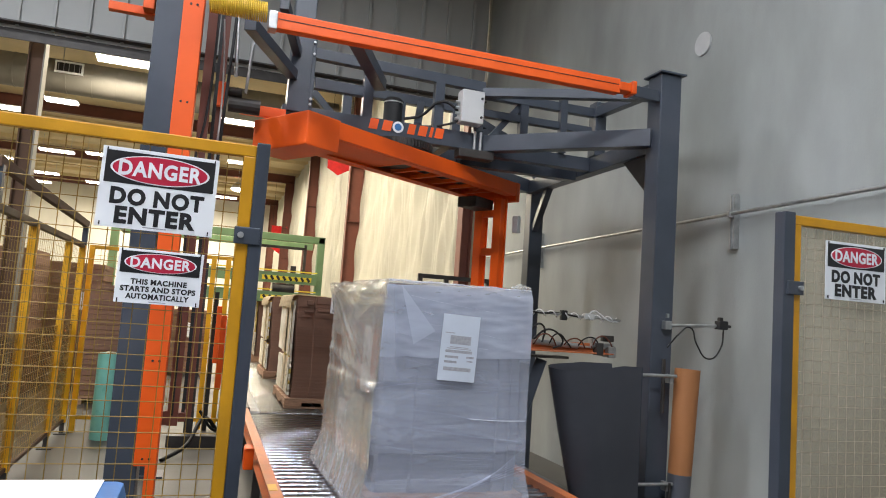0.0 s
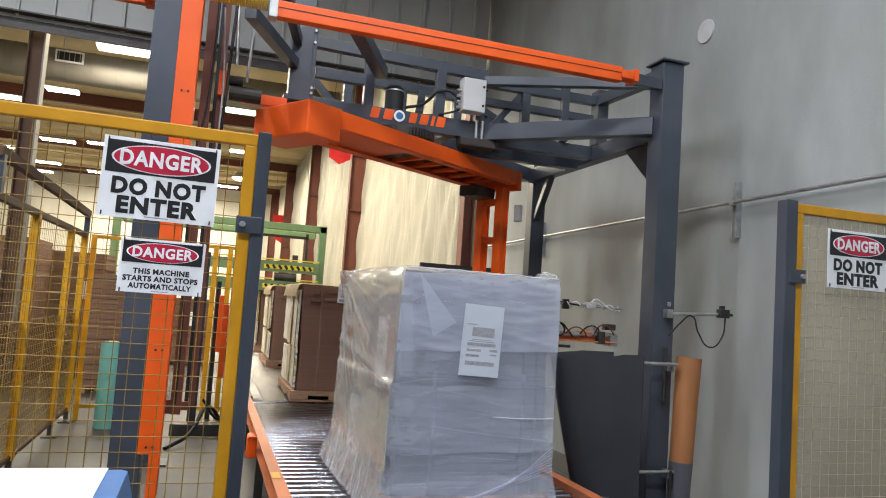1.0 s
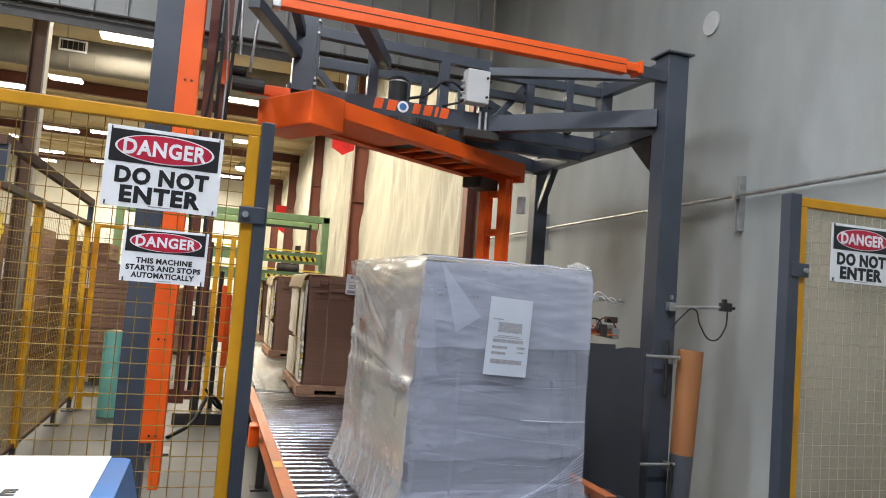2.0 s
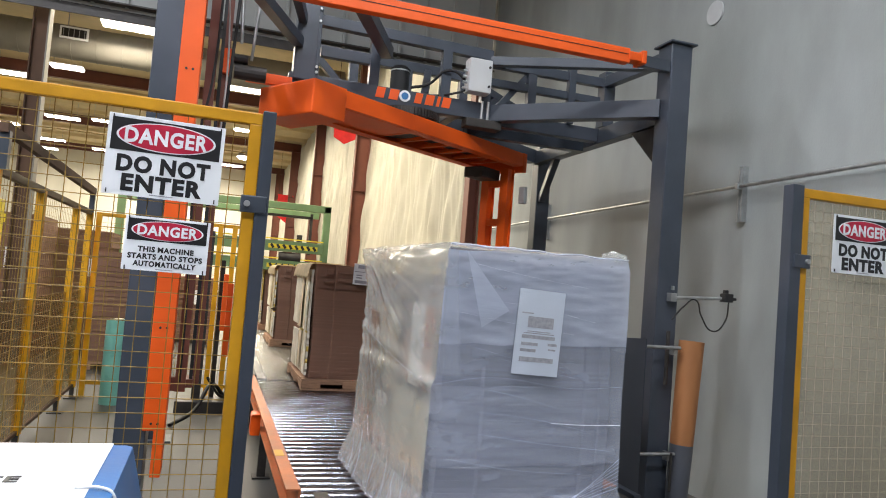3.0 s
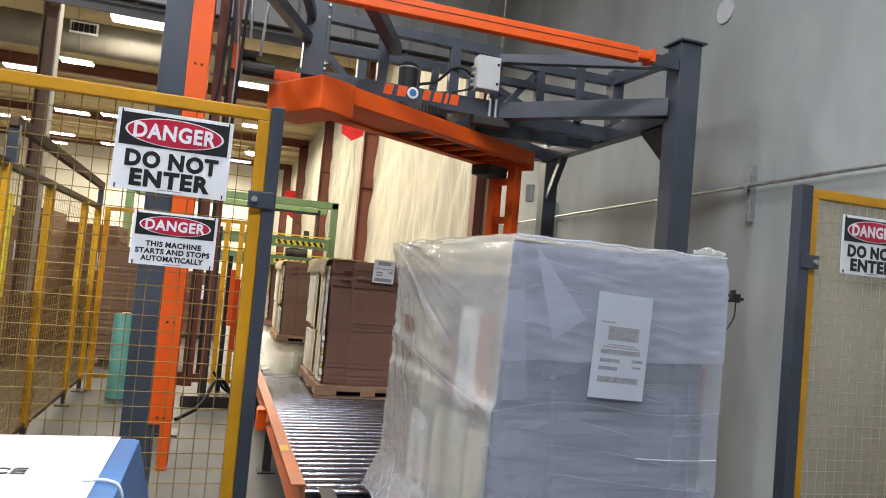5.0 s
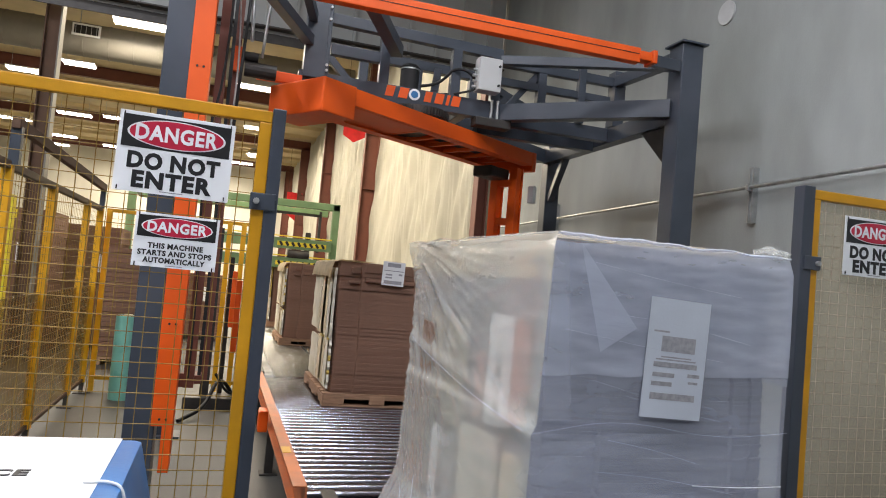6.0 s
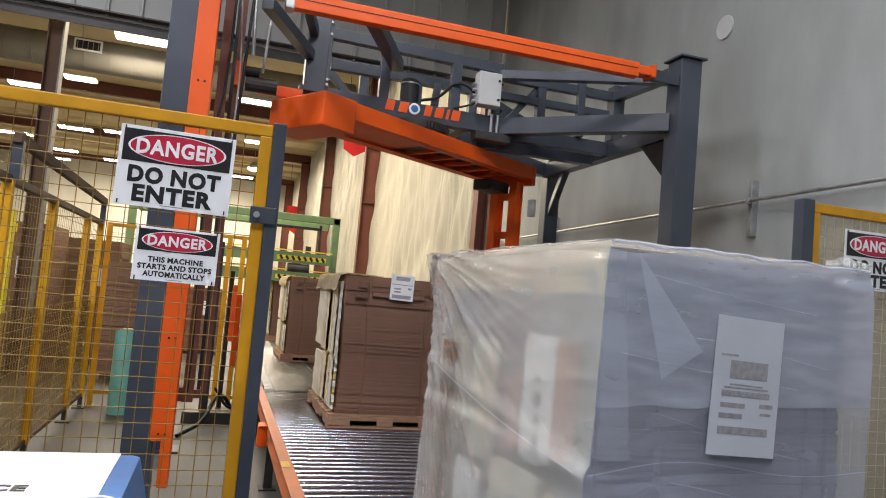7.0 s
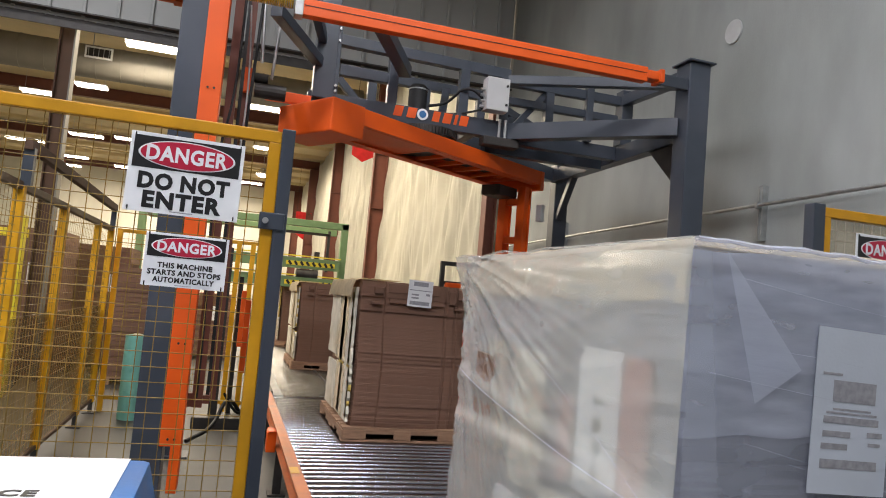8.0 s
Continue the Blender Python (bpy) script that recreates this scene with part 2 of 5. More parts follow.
def frame_column(y, x0, name="building_column"):
    c = thing(name, "red-brown painted steel building column with flanges", "column", 3.78, y, 0, group="frame columns", kind="structure")
    d = 3.78 - x0
    part("web", boxes((-d / 2, 0, 3.9, d, 0.02, 7.8)), BROWN_STEEL, c)
    part("flange", boxes((-d, 0, 3.9, 0.02, 0.22, 7.8)), BROWN_STEEL, c)
    part("flange", boxes((-0.01, 0, 3.9, 0.02, 0.22, 7.8)), BROWN_STEEL, c)
    part("stiffener", boxes((-d / 2, -0.05, 3.9, d, 0.09, 0.02), (-d / 2, -0.05, 5.4, d, 0.09, 0.02)), BROWN_STEEL, c)


for y, x0 in ((10.3, 3.62), (19.0, 3.40), (27.5, 3.36), (36.4, 3.32), (45.2, 3.3)):
    frame_column(y, x0)


def rafter(y):
    r = thing("rafter", "dark brown steel roof rafter", "beam", -6.1, y, 7.89, group="rafters", kind="structure")
    part("web", boxes((0, 0, 0, 19.7, 0.02, 0.38)), BROWN_STEEL, r)
    part("flange", boxes((0, 0, 0.195, 19.7, 0.2, 0.012)), BROWN_STEEL, r)
    part("flange", boxes((0, 0, -0.2, 19.7, 0.2, 0.02)), BROWN_STEEL, r)


for y in (19.0, 27.5, 36.4, 45.2):
    rafter(y)


def curtain(y0, y1):
    """A hanging sheet between two columns, in soft folds."""
    bm = bmesh.new()
    ny, nz = 220, 60
    grid = []
    for i in range(ny + 1):
        row = []
        for j in range(nz + 1):
            y, z = y0 + (y1 - y0) * i / ny, 0.15 + 7.7 * j / nz
            n = noise.noise(Vector((y * 1.6, z * 0.22, 1))) * 0.18 + noise.noise(Vector((y * 4.5, z * 0.5, 7))) * 0.08
            n += noise.noise(Vector((y * 1.1 + z * 0.9, z * 1.3, 3))) * 0.09
            sag = noise.noise(Vector((y * 2.6 + z * 1.1, z * 0.35, 11))) * 0.05 + abs(noise.noise(Vector((y * 6.5 + z * 0.6, z * 0.45, 5)))) * 0.04
            row.append(bm.verts.new((3.74 + n * 0.55 - sag + 0.02, y, z)))
        grid.append(row)
    for i in range(ny):
        for j in range(nz):
            bm.faces.new((grid[i][j], grid[i + 1][j], grid[i + 1][j + 1], grid[i][j + 1]))
    bmesh.ops.solidify(bm, geom=bm.faces[:], thickness=0.012)
    solid("curtain", bm, CURTAIN, "cream plastic sheeting hung in folds along the wall", "curtain", "curtains along the wall", "structure", True)


for a, b in ((10.45, 18.9), (19.1, 27.4), (27.6, 36.3), (36.5, 45.1)):
    curtain(a, b)
solid("wall_east_far", boxes((3.95, 33, HALL / 2, 0.1, 45.8, HALL)), METAL_SHEET, "sheet wall behind the cream curtains", "wall", kind="structure")

c = thing("steel_column", "brown-grey steel column with pale edge beside the fence", "column", -2.39, 10.4, 0, kind="structure")
part("web", boxes((0, 0, 2.4, 0.17, 0.02, 4.8)), GREY_STEEL, c)
part("flange", boxes((-0.09, 0, 2.4, 0.015, 0.2, 4.8)), GREY_STEEL, c)
part("flange", boxes((0.095, -0.02, 2.4, 0.02, 0.2, 4.8)), DUCT, c, "pale grey column edge")


def duct():
    d = thing("air_duct", "round galvanised air duct with seams under the roof", "duct", -6.2, 20.9, 7.18)
    bm = bmesh.new()
    rod(bm, (-9.5, 0, 0), (9.4, 0, 0), 0.44, n=28)
    part("pipe", bm, DUCT, d, smooth=True)
    ring = bmesh.new()
    rod(ring, (-0.02, 0, 0), (0.02, 0, 0), 0.452, n=28)
    me = shape(ring, "seam", DUCT, True)
    for i in range(30):
        ob = new("seam", me)
        ob.parent = d
        ob.location = (-9 + i * 0.62, 0, 0)
    for x in (-6, -2, 2, 6):
        part("hanger", rods(((x, 0, 0.44), (x, 0, HALL - 7.18), 0.012), n=6), GALV, d)
    g = part("grille", boxes((2.25, -0.45, 0.13, 0.68, 0.06, 0.32)), SIGN_WHITE, d, "white framed air grille")
    part("slot", boxes((2.25, -0.482, 0.13, 0.58, 0.008, 0.22)), BLACK, g)
    for i in range(5):
        part("vane", boxes((2.0 + i * 0.125, -0.488, 0.13, 0.012, 0.01, 0.22)), GALV, g)


duct()


def strip_light(x, y, z, length, group="strip lights"):
    f = thing("strip_light", "long white strip light switched on under the roof", "ceiling light", x, y, z, group=group)
    bm = boxes((0, 0, 0.1, length, 0.5, 0.04), bevel=0.01)
    part("housing", bm, SIGN_WHITE, f)
    part("diffuser", boxes((0, 0, 0.055, length - 0.04, 0.46, 0.05), bevel=0.01), TUBE_LIGHT, f, "glowing white diffuser")
    part("hanger", rods(((-length * 0.4, 0, 0.12), (-length * 0.4, 0, HALL - z), 0.006), n=5), GALV, f)
    part("hanger", rods(((length * 0.4, 0, 0.12), (length * 0.4, 0, HALL - z), 0.006), n=5), GALV, f)


for x, y in FAR_LIGHTS:
    strip_light(x, y, 7.34, 1.35)
for x, y, ln in ((-5.0, 33.2, 0.8), (-5.9, 29.3, 0.9), (-9.6, 44.0, 1.8), (-4.4, 45.2, 1.8), (-1.0, 45.0, 1.8), (-9.8, 37.0, 1.6),                  (-4.0, 38.5, 1.6), (-8.5, 40.5, 1.6)):
    strip_light(x, y, 7.34, ln)


def bay_light(x, y, z, r=0.28):
    f = thing("high_bay_lamp", "round high bay lamp switched on under the roof", "ceiling light", x, y, z, group="high bay lamps")
    bm = bmesh.new()
    rod(bm, (0, 0, 0), (0, 0, 0.3), r, r * 0.35, 20, False)
    part("shade", bm, GALV, f, smooth=True)
    bm = bmesh.new()
    bmesh.ops.create_uvsphere(bm, u_segments=16, v_segments=8, radius=r * 0.9, matrix=Matrix.Diagonal((1, 1, 0.45, 1)))
    part("lens", bm, TUBE_LIGHT, f, "glowing lens", True)
    part("hanger", rods(((0, 0, 0.3), (0, 0, HALL - z), 0.01), n=6), GALV, f)


strip_light(-4.85, 24.6, 7.34, 0.95)
bay_light(1.0, 36.3, 7.1, 0.36)


def unseen_panel(x, y, z=6.68, sx=2.5, sy=0.6, mat=None):
    f = thing("unseen_panel", "unseen panel light added under the roof", "ceiling light", x, y, z, group="panel lights")
    part("housing", boxes((0, 0, 0.06, sx, sy, 0.06), bevel=0.01), SIGN_WHITE, f)
    part("diffuser", boxes((0, 0, 0.018, sx - 0.1, sy - 0.1, 0.02)), mat or BAY_LIGHT, f)
    part("hanger", rods(((0, 0, 0.09), (0, 0, HALL - z), 0.01), n=6), GALV, f)


for x, y in UNSEEN_NEAR_LIGHTS:
    unseen_panel(x, y)
for x, y in UNSEEN_FAR_PANELS:
    unseen_panel(x, y, 7.18, 3.3, 1.5, PANEL_WARM)


def pipe_run():
    p = thing("conduit_pipe", "thin grey conduit pipe clipped along the concrete wall", "pipe")
    part("pipe", rods(((3.735, 2.0, 2.46), (3.735, 9.9, 2.385), 0.014), n=12), GALV, p, smooth=True)
    for y, z in ((4.43, 2.38), (7.75, 2.38), (1.9, 2.4)):
        b = part("bracket", boxes((3.785, y, z, 0.03, 0.045, 0.42), (3.765, y - 0.02, z, 0.03, 0.006, 0.42), (3.765, y + 0.02, z, 0.03, 0.006, 0.42)), GALV, p)
        part("clamp", boxes((3.735, y, 2.435, 0.05, 0.03, 0.05), bevel=0.006), GALV, b)


pipe_run()
bm = bmesh.new()
rod(bm, (3.785, 4.9, 3.96), (3.80, 4.9, 3.96), 0.10, n=28)
solid("wall_patch", bm, PATCH, "round pale patch on the concrete wall", "wall patch", smooth=True)


# ---- conveyor ----
ROLL_TOP = 0.44
CX = 1.34


def conveyor(y0, y1, rail_mat, label, x0=0.50, x1=2.18, steel=None):
    cv = thing("roller_conveyor", label, "conveyor", 0, 0, 0, group="conveyor zones")
    for x, s in ((x0, -1), (x1, 1)):
        bm = boxes((x, (y0 + y1) / 2, 0.39, 0.012, y1 - y0, 0.17), (x + s * 0.03, (y0 + y1) / 2, 0.473, 0.07, y1 - y0, 0.008), (x + s * 0.02, (y0 + y1) / 2, 0.309, 0.05, y1 - y0, 0.008), bevel=0.002)
        part("side_rail", bm, rail_mat, cv)
    n = max(2, int((y1 - y0) / 1.6))
    for i in range(n + 1):
        y = y0 + 0.15 + (y1 - y0 - 0.3) * i / n
        for x, s in ((x0, -1), (x1, 1)):
            part("leg", boxes((x + s * 0.02, y, 0.155, 0.06, 0.06, 0.31), (x + s * 0.02, y, 0.006, 0.13, 0.13, 0.012), bevel=0.003), DARK, cv)
    # Black sheet added so the gaps between rollers look shaded.
    part("gap_shade", boxes(((x0 + x1) / 2, (y0 + y1) / 2, 0.345, x1 - x0 - 0.05, y1 - y0 - 0.02, 0.006)), BLACK, cv, "black sheet added as shade below the rollers")
    me = shape(rods(((x0 + 0.01, 0, 0), (x1 - 0.01, 0, 0), 0.027), n=14), "roller", steel or CHROME, True)
    y = y0 + 0.07
    while y < y1 - 0.04:
        ob = new("roller", me)
        ob.parent = cv
        ob.location = (0, y, ROLL_TOP - 0.027)
        y += 0.102
    return cv


cv = conveyor(3.5, 7.38, RAIL_ORANGE, "roller conveyor with orange side rails and bright steel rollers")
part("bracket", boxes((0.42, 5.62, 0.35, 0.07, 0.13, 0.15), (0.44, 5.62, 0.43, 0.10, 0.16, 0.01), bevel=0.006), ORANGE, cv, "orange folded bracket on the rail")
part("label", boxes((0.462, 4.2, 0.4795, 0.05, 0.14, 0.002)), YELLOW, cv, "small yellow warning sticker")
conveyor(7.4, 17.5, DARK, "roller conveyor with dark side rails carrying pallets", 0.52, 2.16, WORN_ROLLER)
conveyor(0.55, 3.45, DARK, "outfeed roller conveyor with dark side rails", 0.62, 2.12)


# ---- pallets and loads ----
PW, PD = 0.91, 1.27


def pallet_parts(owner):
    """Stringers with notches and deck boards; the front is at y = 0."""
    p = part("pallet", boxes((-PW / 2 + 0.02, PD / 2, 0.068, 0.04, PD, 0.035), (0, PD / 2, 0.068, 0.04, PD, 0.035), (PW / 2 - 0.02, PD / 2, 0.068, 0.04, PD, 0.035)), WOOD, owner, "brown wooden pallet with notched stringers")
    for x in (-PW / 2 + 0.02, 0, PW / 2 - 0.02):
        for y, ln in ((0.12, 0.24), (PD / 2, 0.5), (PD - 0.12, 0.24)):
            part("stringer_foot", boxes((x, y, 0.034, 0.04, ln, 0.034), bevel=0.003), WOOD, p)
    deck = shape(boxes((0, 0, 0, PW, 0.115, 0.018), bevel=0.003), "deck_board", WOOD)
    for i in range(9):
        ob = new("deck_board", deck)
        ob.parent = p
        ob.location = (random.uniform(-0.006, 0.006), 0.058 + i * (PD - 0.116) / 8, 0.095)
    skid = shape(boxes((0, 0, 0, PW, 0.10, 0.016), bevel=0.003), "bottom_board", WOOD)
    for y in (0.05, PD / 2, PD - 0.05):
        ob = new("bottom_board", skid)
        ob.parent = p
        ob.location = (0, y, 0.0085)
    front = shape(boxes((-0.36, 0.0, 0.055, 0.17, 0.022, 0.07), (0, 0.0, 0.055, 0.13, 0.022, 0.07), (0.36, 0.0, 0.055, 0.17, 0.022, 0.07), (0, 0.0, 0.077, 0.9, 0.02, 0.035), bevel=0.004), "front_block", WOOD)
    ob = new("front_block", front)
    ob.parent = p
    ob.location = (0, 0.008, 0)
    return p


def sheet_mesh(seed, h, material):
    """One flattened carton blank: a plate with slots along its front and ragged left side."""
    rnd = random.Random(seed)
    w, d = 0.83, 1.20
    pts = [(-w / 2, 0.05), (-0.40, 0.022), (-0.225, 0.016), (-0.215, 0.0), (0.245, 0.0), (0.252, 0.012), (0.268, 0.012), (0.275, 0.002), (0.325, 0.004), (0.333, 0.018), (0.350, 0.02), (0.357, 0.012), (w / 2, 0.03), (w / 2, d)]
    pts += [(-w / 2 + rnd.uniform(0, 0.02), d - i * d / 9) for i in range(9)]
    bm = bmesh.new()
    lo = [bm.verts.new((x, y, -h / 2)) for x, y in pts]
    hi = [bm.verts.new((x, y, h / 2)) for x, y in pts]
    bm.faces.new(lo[::-1])
    bm.faces.new(hi)
    for i in range(len(pts)):
        j = (i + 1) % len(pts)
        bm.faces.new((lo[i], lo[j], hi[j], hi[i]))
    return shape(bm, "sheet", material)


STACK_H, LAYERS = 1.08, 100
SHEETS = [sheet_mesh(s, STACK_H / LAYERS - 0.0003, CARD) for s in range(4)]
HAZED_SHEETS = [sheet_mesh(s, STACK_H / LAYERS - 0.0003, HAZED_CARD) for s in range(4)]


def ragged(bm, x, y0, y1, z0, z1, seed, thick=0.02, steps=9):
    """An upright panel with torn side edges, facing -x."""
    rnd = random.Random(seed)
    left = [(y0 + rnd.uniform(-0.015, 0.02), z0 + (z1 - z0) * i / steps) for i in range(steps + 1)]
    right = [(y1 + rnd.uniform(-0.035, 0.015), z1 - (z1 - z0) * i / steps) for i in range(steps + 1)]
    pts = left + right
    a = [bm.verts.new((x, y, z)) for y, z in pts]
    b = [bm.verts.new((x + thick, y, z)) for y, z in pts]
    bm.faces.new(a)
    bm.faces.new(b[::-1])
    for i in range(len(pts)):
        j = (i + 1) % len(pts)
        bm.faces.new((a[i], b[i], b[j], a[j]))


def flap_mesh(seed):
    """The cream top flap, folded down over the left side and ragged at its rim."""
    rnd = random.Random(seed)
    bm = bmesh.new()
    rows = []
    prof = [(-0.475, -0.13), (-0.47, -0.05), (-0.45, -0.005), (-0.40, 0.012), (-0.25, 0.016), (-0.10, 0.012)]
    for i in range(15):
        y = -0.02 + 1.2 * i / 14
        rows.append([bm.verts.new((x + rnd.uniform(-0.006, 0.006), y, z + rnd.uniform(-0.012, 0.006) * (1 if z < 0 else 0.5))) for x, z in prof])
    for a, b in zip(rows, rows[1:]):
        for k in range(len(prof) - 1):
            bm.faces.new((a[k], a[k + 1], b[k + 1], b[k]))
    bmesh.ops.solidify(bm, geom=bm.faces[:], thickness=0.008)
    return shape(bm, "top_flap", CARD_PALE, True)


def ticket(owner, x, z, w, h, tilt, y, blocks, stock=PAPER):
    t = part("label", boxes((0, 0, 0, w, 0.0016, h)), stock, owner, "white paper shipping label")
    t.matrix_basis = pose(x, y, z, 0, tilt, 0)
    for bx, bz, bw, bh in blocks:
        part("print_bar", boxes((bx * w, -0.0012, bz * h, bw * w, 0.0006, bh * h)), GREY_PRINT, t)
    return t


def load(name, label, seed, blanks=SHEETS, covered=False):
    """A pallet stacked with flattened cartons; the top tier steps forward in ledges."""
    rnd = random.Random(seed)
    ld = thing(name, label, "pallet load", CX, 6, ROLL_TOP, group="pallet loads")
    pallet_parts(ld)
    dz = STACK_H / LAYERS
    for i in range(LAYERS):
        ob = new("sheet", blanks[rnd.randrange(4)])
        ob.parent = ld
        u = i / LAYERS
        step = (-0.012 if u > 0.78 else 0) + (-0.010 if u > 0.88 else 0) + (0.02 if u > 0.97 else 0)
        loose = 0.007 if i in (33, 50, 61) else (0.0040 if u < 0.5 else 0.0012)
        ob.matrix_basis = pose(0.012 + rnd.uniform(-0.003, 0.003) + 0.01 * math.sin(u * 5), 0.037 + step + rnd.uniform(-loose, loose), 0.106 + dz * (i + 0.5), 0, 0, rnd.uniform(-0.2, 0.2))
    if covered:
        for k, (y, w, z0, z1, mat) in enumerate(((0.12, 0.10, 0.66, 0.97, PINK_CARD), (0.235, 0.19, 0.62, 0.98, PAPER), (0.47, 0.06, 0.62, 0.84, PINK_CARD), (0.64, 0.21, 0.54, 0.94, PAPER_CREAM),
                                                 (0.93, 0.16, 0.60, 0.95, CARD_PALE), (0.08, 0.13, 0.22, 0.56, CARD_PALE), (0.25, 0.32, 0.22, 0.58, PAPER_CREAM), (0.68, 0.22, 0.16, 0.50, PAPER), (1.0, 0.16, 0.2, 0.9, CARD))):
            tilt = Matrix.Rotation(radians(rnd.uniform(-2.5, 2.5)), 4, "X")
            bm = bmesh.new()
            box(bm, -0.413 if z0 > 0.5 else -0.432, y + w / 2, (z0 + z1) / 2, 0.014, w, z1 - z0, tilt, 0.003)
            box(bm, -0.4125 if z0 > 0.5 else -0.4315, y + w * 0.7, (z0 + z1) / 2 - 0.02, 0.012, w * 0.75, z1 - z0 - 0.01, tilt, 0.003)
            e = part("torn_edge", bm, mat, ld, "printed pale card edge under the film")
            if mat is PAPER:
                for dz, wz in ((0.05, 0.03), (0.11, 0.02), (0.17, 0.035), (0.23, 0.015)):
                    part("print_bar", boxes((-0.4212 if z0 > 0.5 else -0.4402, y + w * 0.5, z0 + dz, 0.001, w * 0.22, wz)), SIGN_BLACK, e)
        part("slip_sheet", boxes((-0.4085, 0.66, 1.166, 0.005, 1.27, 0.125), (-0.002, 0.66, 1.231, 0.82, 1.27, 0.005), bevel=0.002), CARD_PALE, ld, "pale slip sheet folded over the top and side")
        part("filler", boxes((0.0, 0.66, 1.2075, 0.76, 1.2, 0.042)), CARD, ld, "loose card under the slip sheet")
        return ld
    for z0, z1 in ((0.12, 0.55), (0.52, 1.13)):
        for k, (y0, y1, mat) in enumerate(((0.05, 0.34, PAPER_CREAM), (0.28, 0.75, CARD_PALE), (0.66, 1.16, PAPER_CREAM), (0.06, 0.16, OCHRE_CARD), (0.40, 0.52, OCHRE_CARD))):
            bm = bmesh.new()
            ragged(bm, -0.43 - 0.006 * (k % 3) - (0.008 if z0 > 0.5 else 0), y0 + rnd.uniform(-0.02, 0.02), y1 + rnd.uniform(-0.03, 0.03), z0 + rnd.uniform(0, 0.06), z1 + rnd.uniform(-0.06, 0.0), seed * 40 + k * 2 + (z0 > 0.5), 0.02, 14)
            part("torn_edge", bm, mat, ld, "pale torn card edge")
    ob = new("top_flap", flap_mesh(seed))
    ob.parent = ld
    ob.location = (0, 0.05, 0.106 + STACK_H)
    for x, z, w, h, y in ((-0.27, 1.115, 0.07, 0.05, 0.012), (0.0, 1.14, 0.40, 0.07, 0.008), (0.02, 1.045, 0.42, 0.035, 0.006), (0.305, 1.10, 0.05, 0.10, 0.01), (-0.28, 1.02, 0.09, 0.02, 0.01), (0.36, 1.02, 0.07, 0.02, 0.014), (0.38, 1.13, 0.06, 0.08, 0.016)):
        part("tongue", boxes((x, y + 0.012, z, w, 0.028, h), bevel=0.006), CARD, ld, "folded card tongue")
    return ld


open_load = load("pallet_load", "brown flattened cartons stacked on a wooden pallet", 1)
ticket(open_load, 0.04, 1.115, 0.19, 0.20, 1.5, -0.008, [(0, 0.36, 0.6, 0.16), (0, 0.12, 0.9, 0.03), (-0.2, -0.05, 0.3, 0.06), (-0.2, -0.17, 0.3, 0.06), (0.32, -0.02, 0.16, 0.08), (0, -0.36, 0.8, 0.14)])
t = part("tag", boxes((0.345, -0.012, 0.895, 0.075, 0.003, 0.085), bevel=0.001), PAPER, open_load, "small white paper tag")
t.matrix_basis = pose(0.05, 0, 0.02, 0, 3, 0)
third_load = load("pallet_load", "brown flattened cartons on a pallet waiting further back", 2)
fourth_load = load("pallet_load", "brown flattened cartons on a pallet behind the others on the conveyor", 3)
wrapped = load("wrapped_pallet_load", "pallet load wrapped in hazy clear stretch film with a label", 4, HAZED_SHEETS, True)


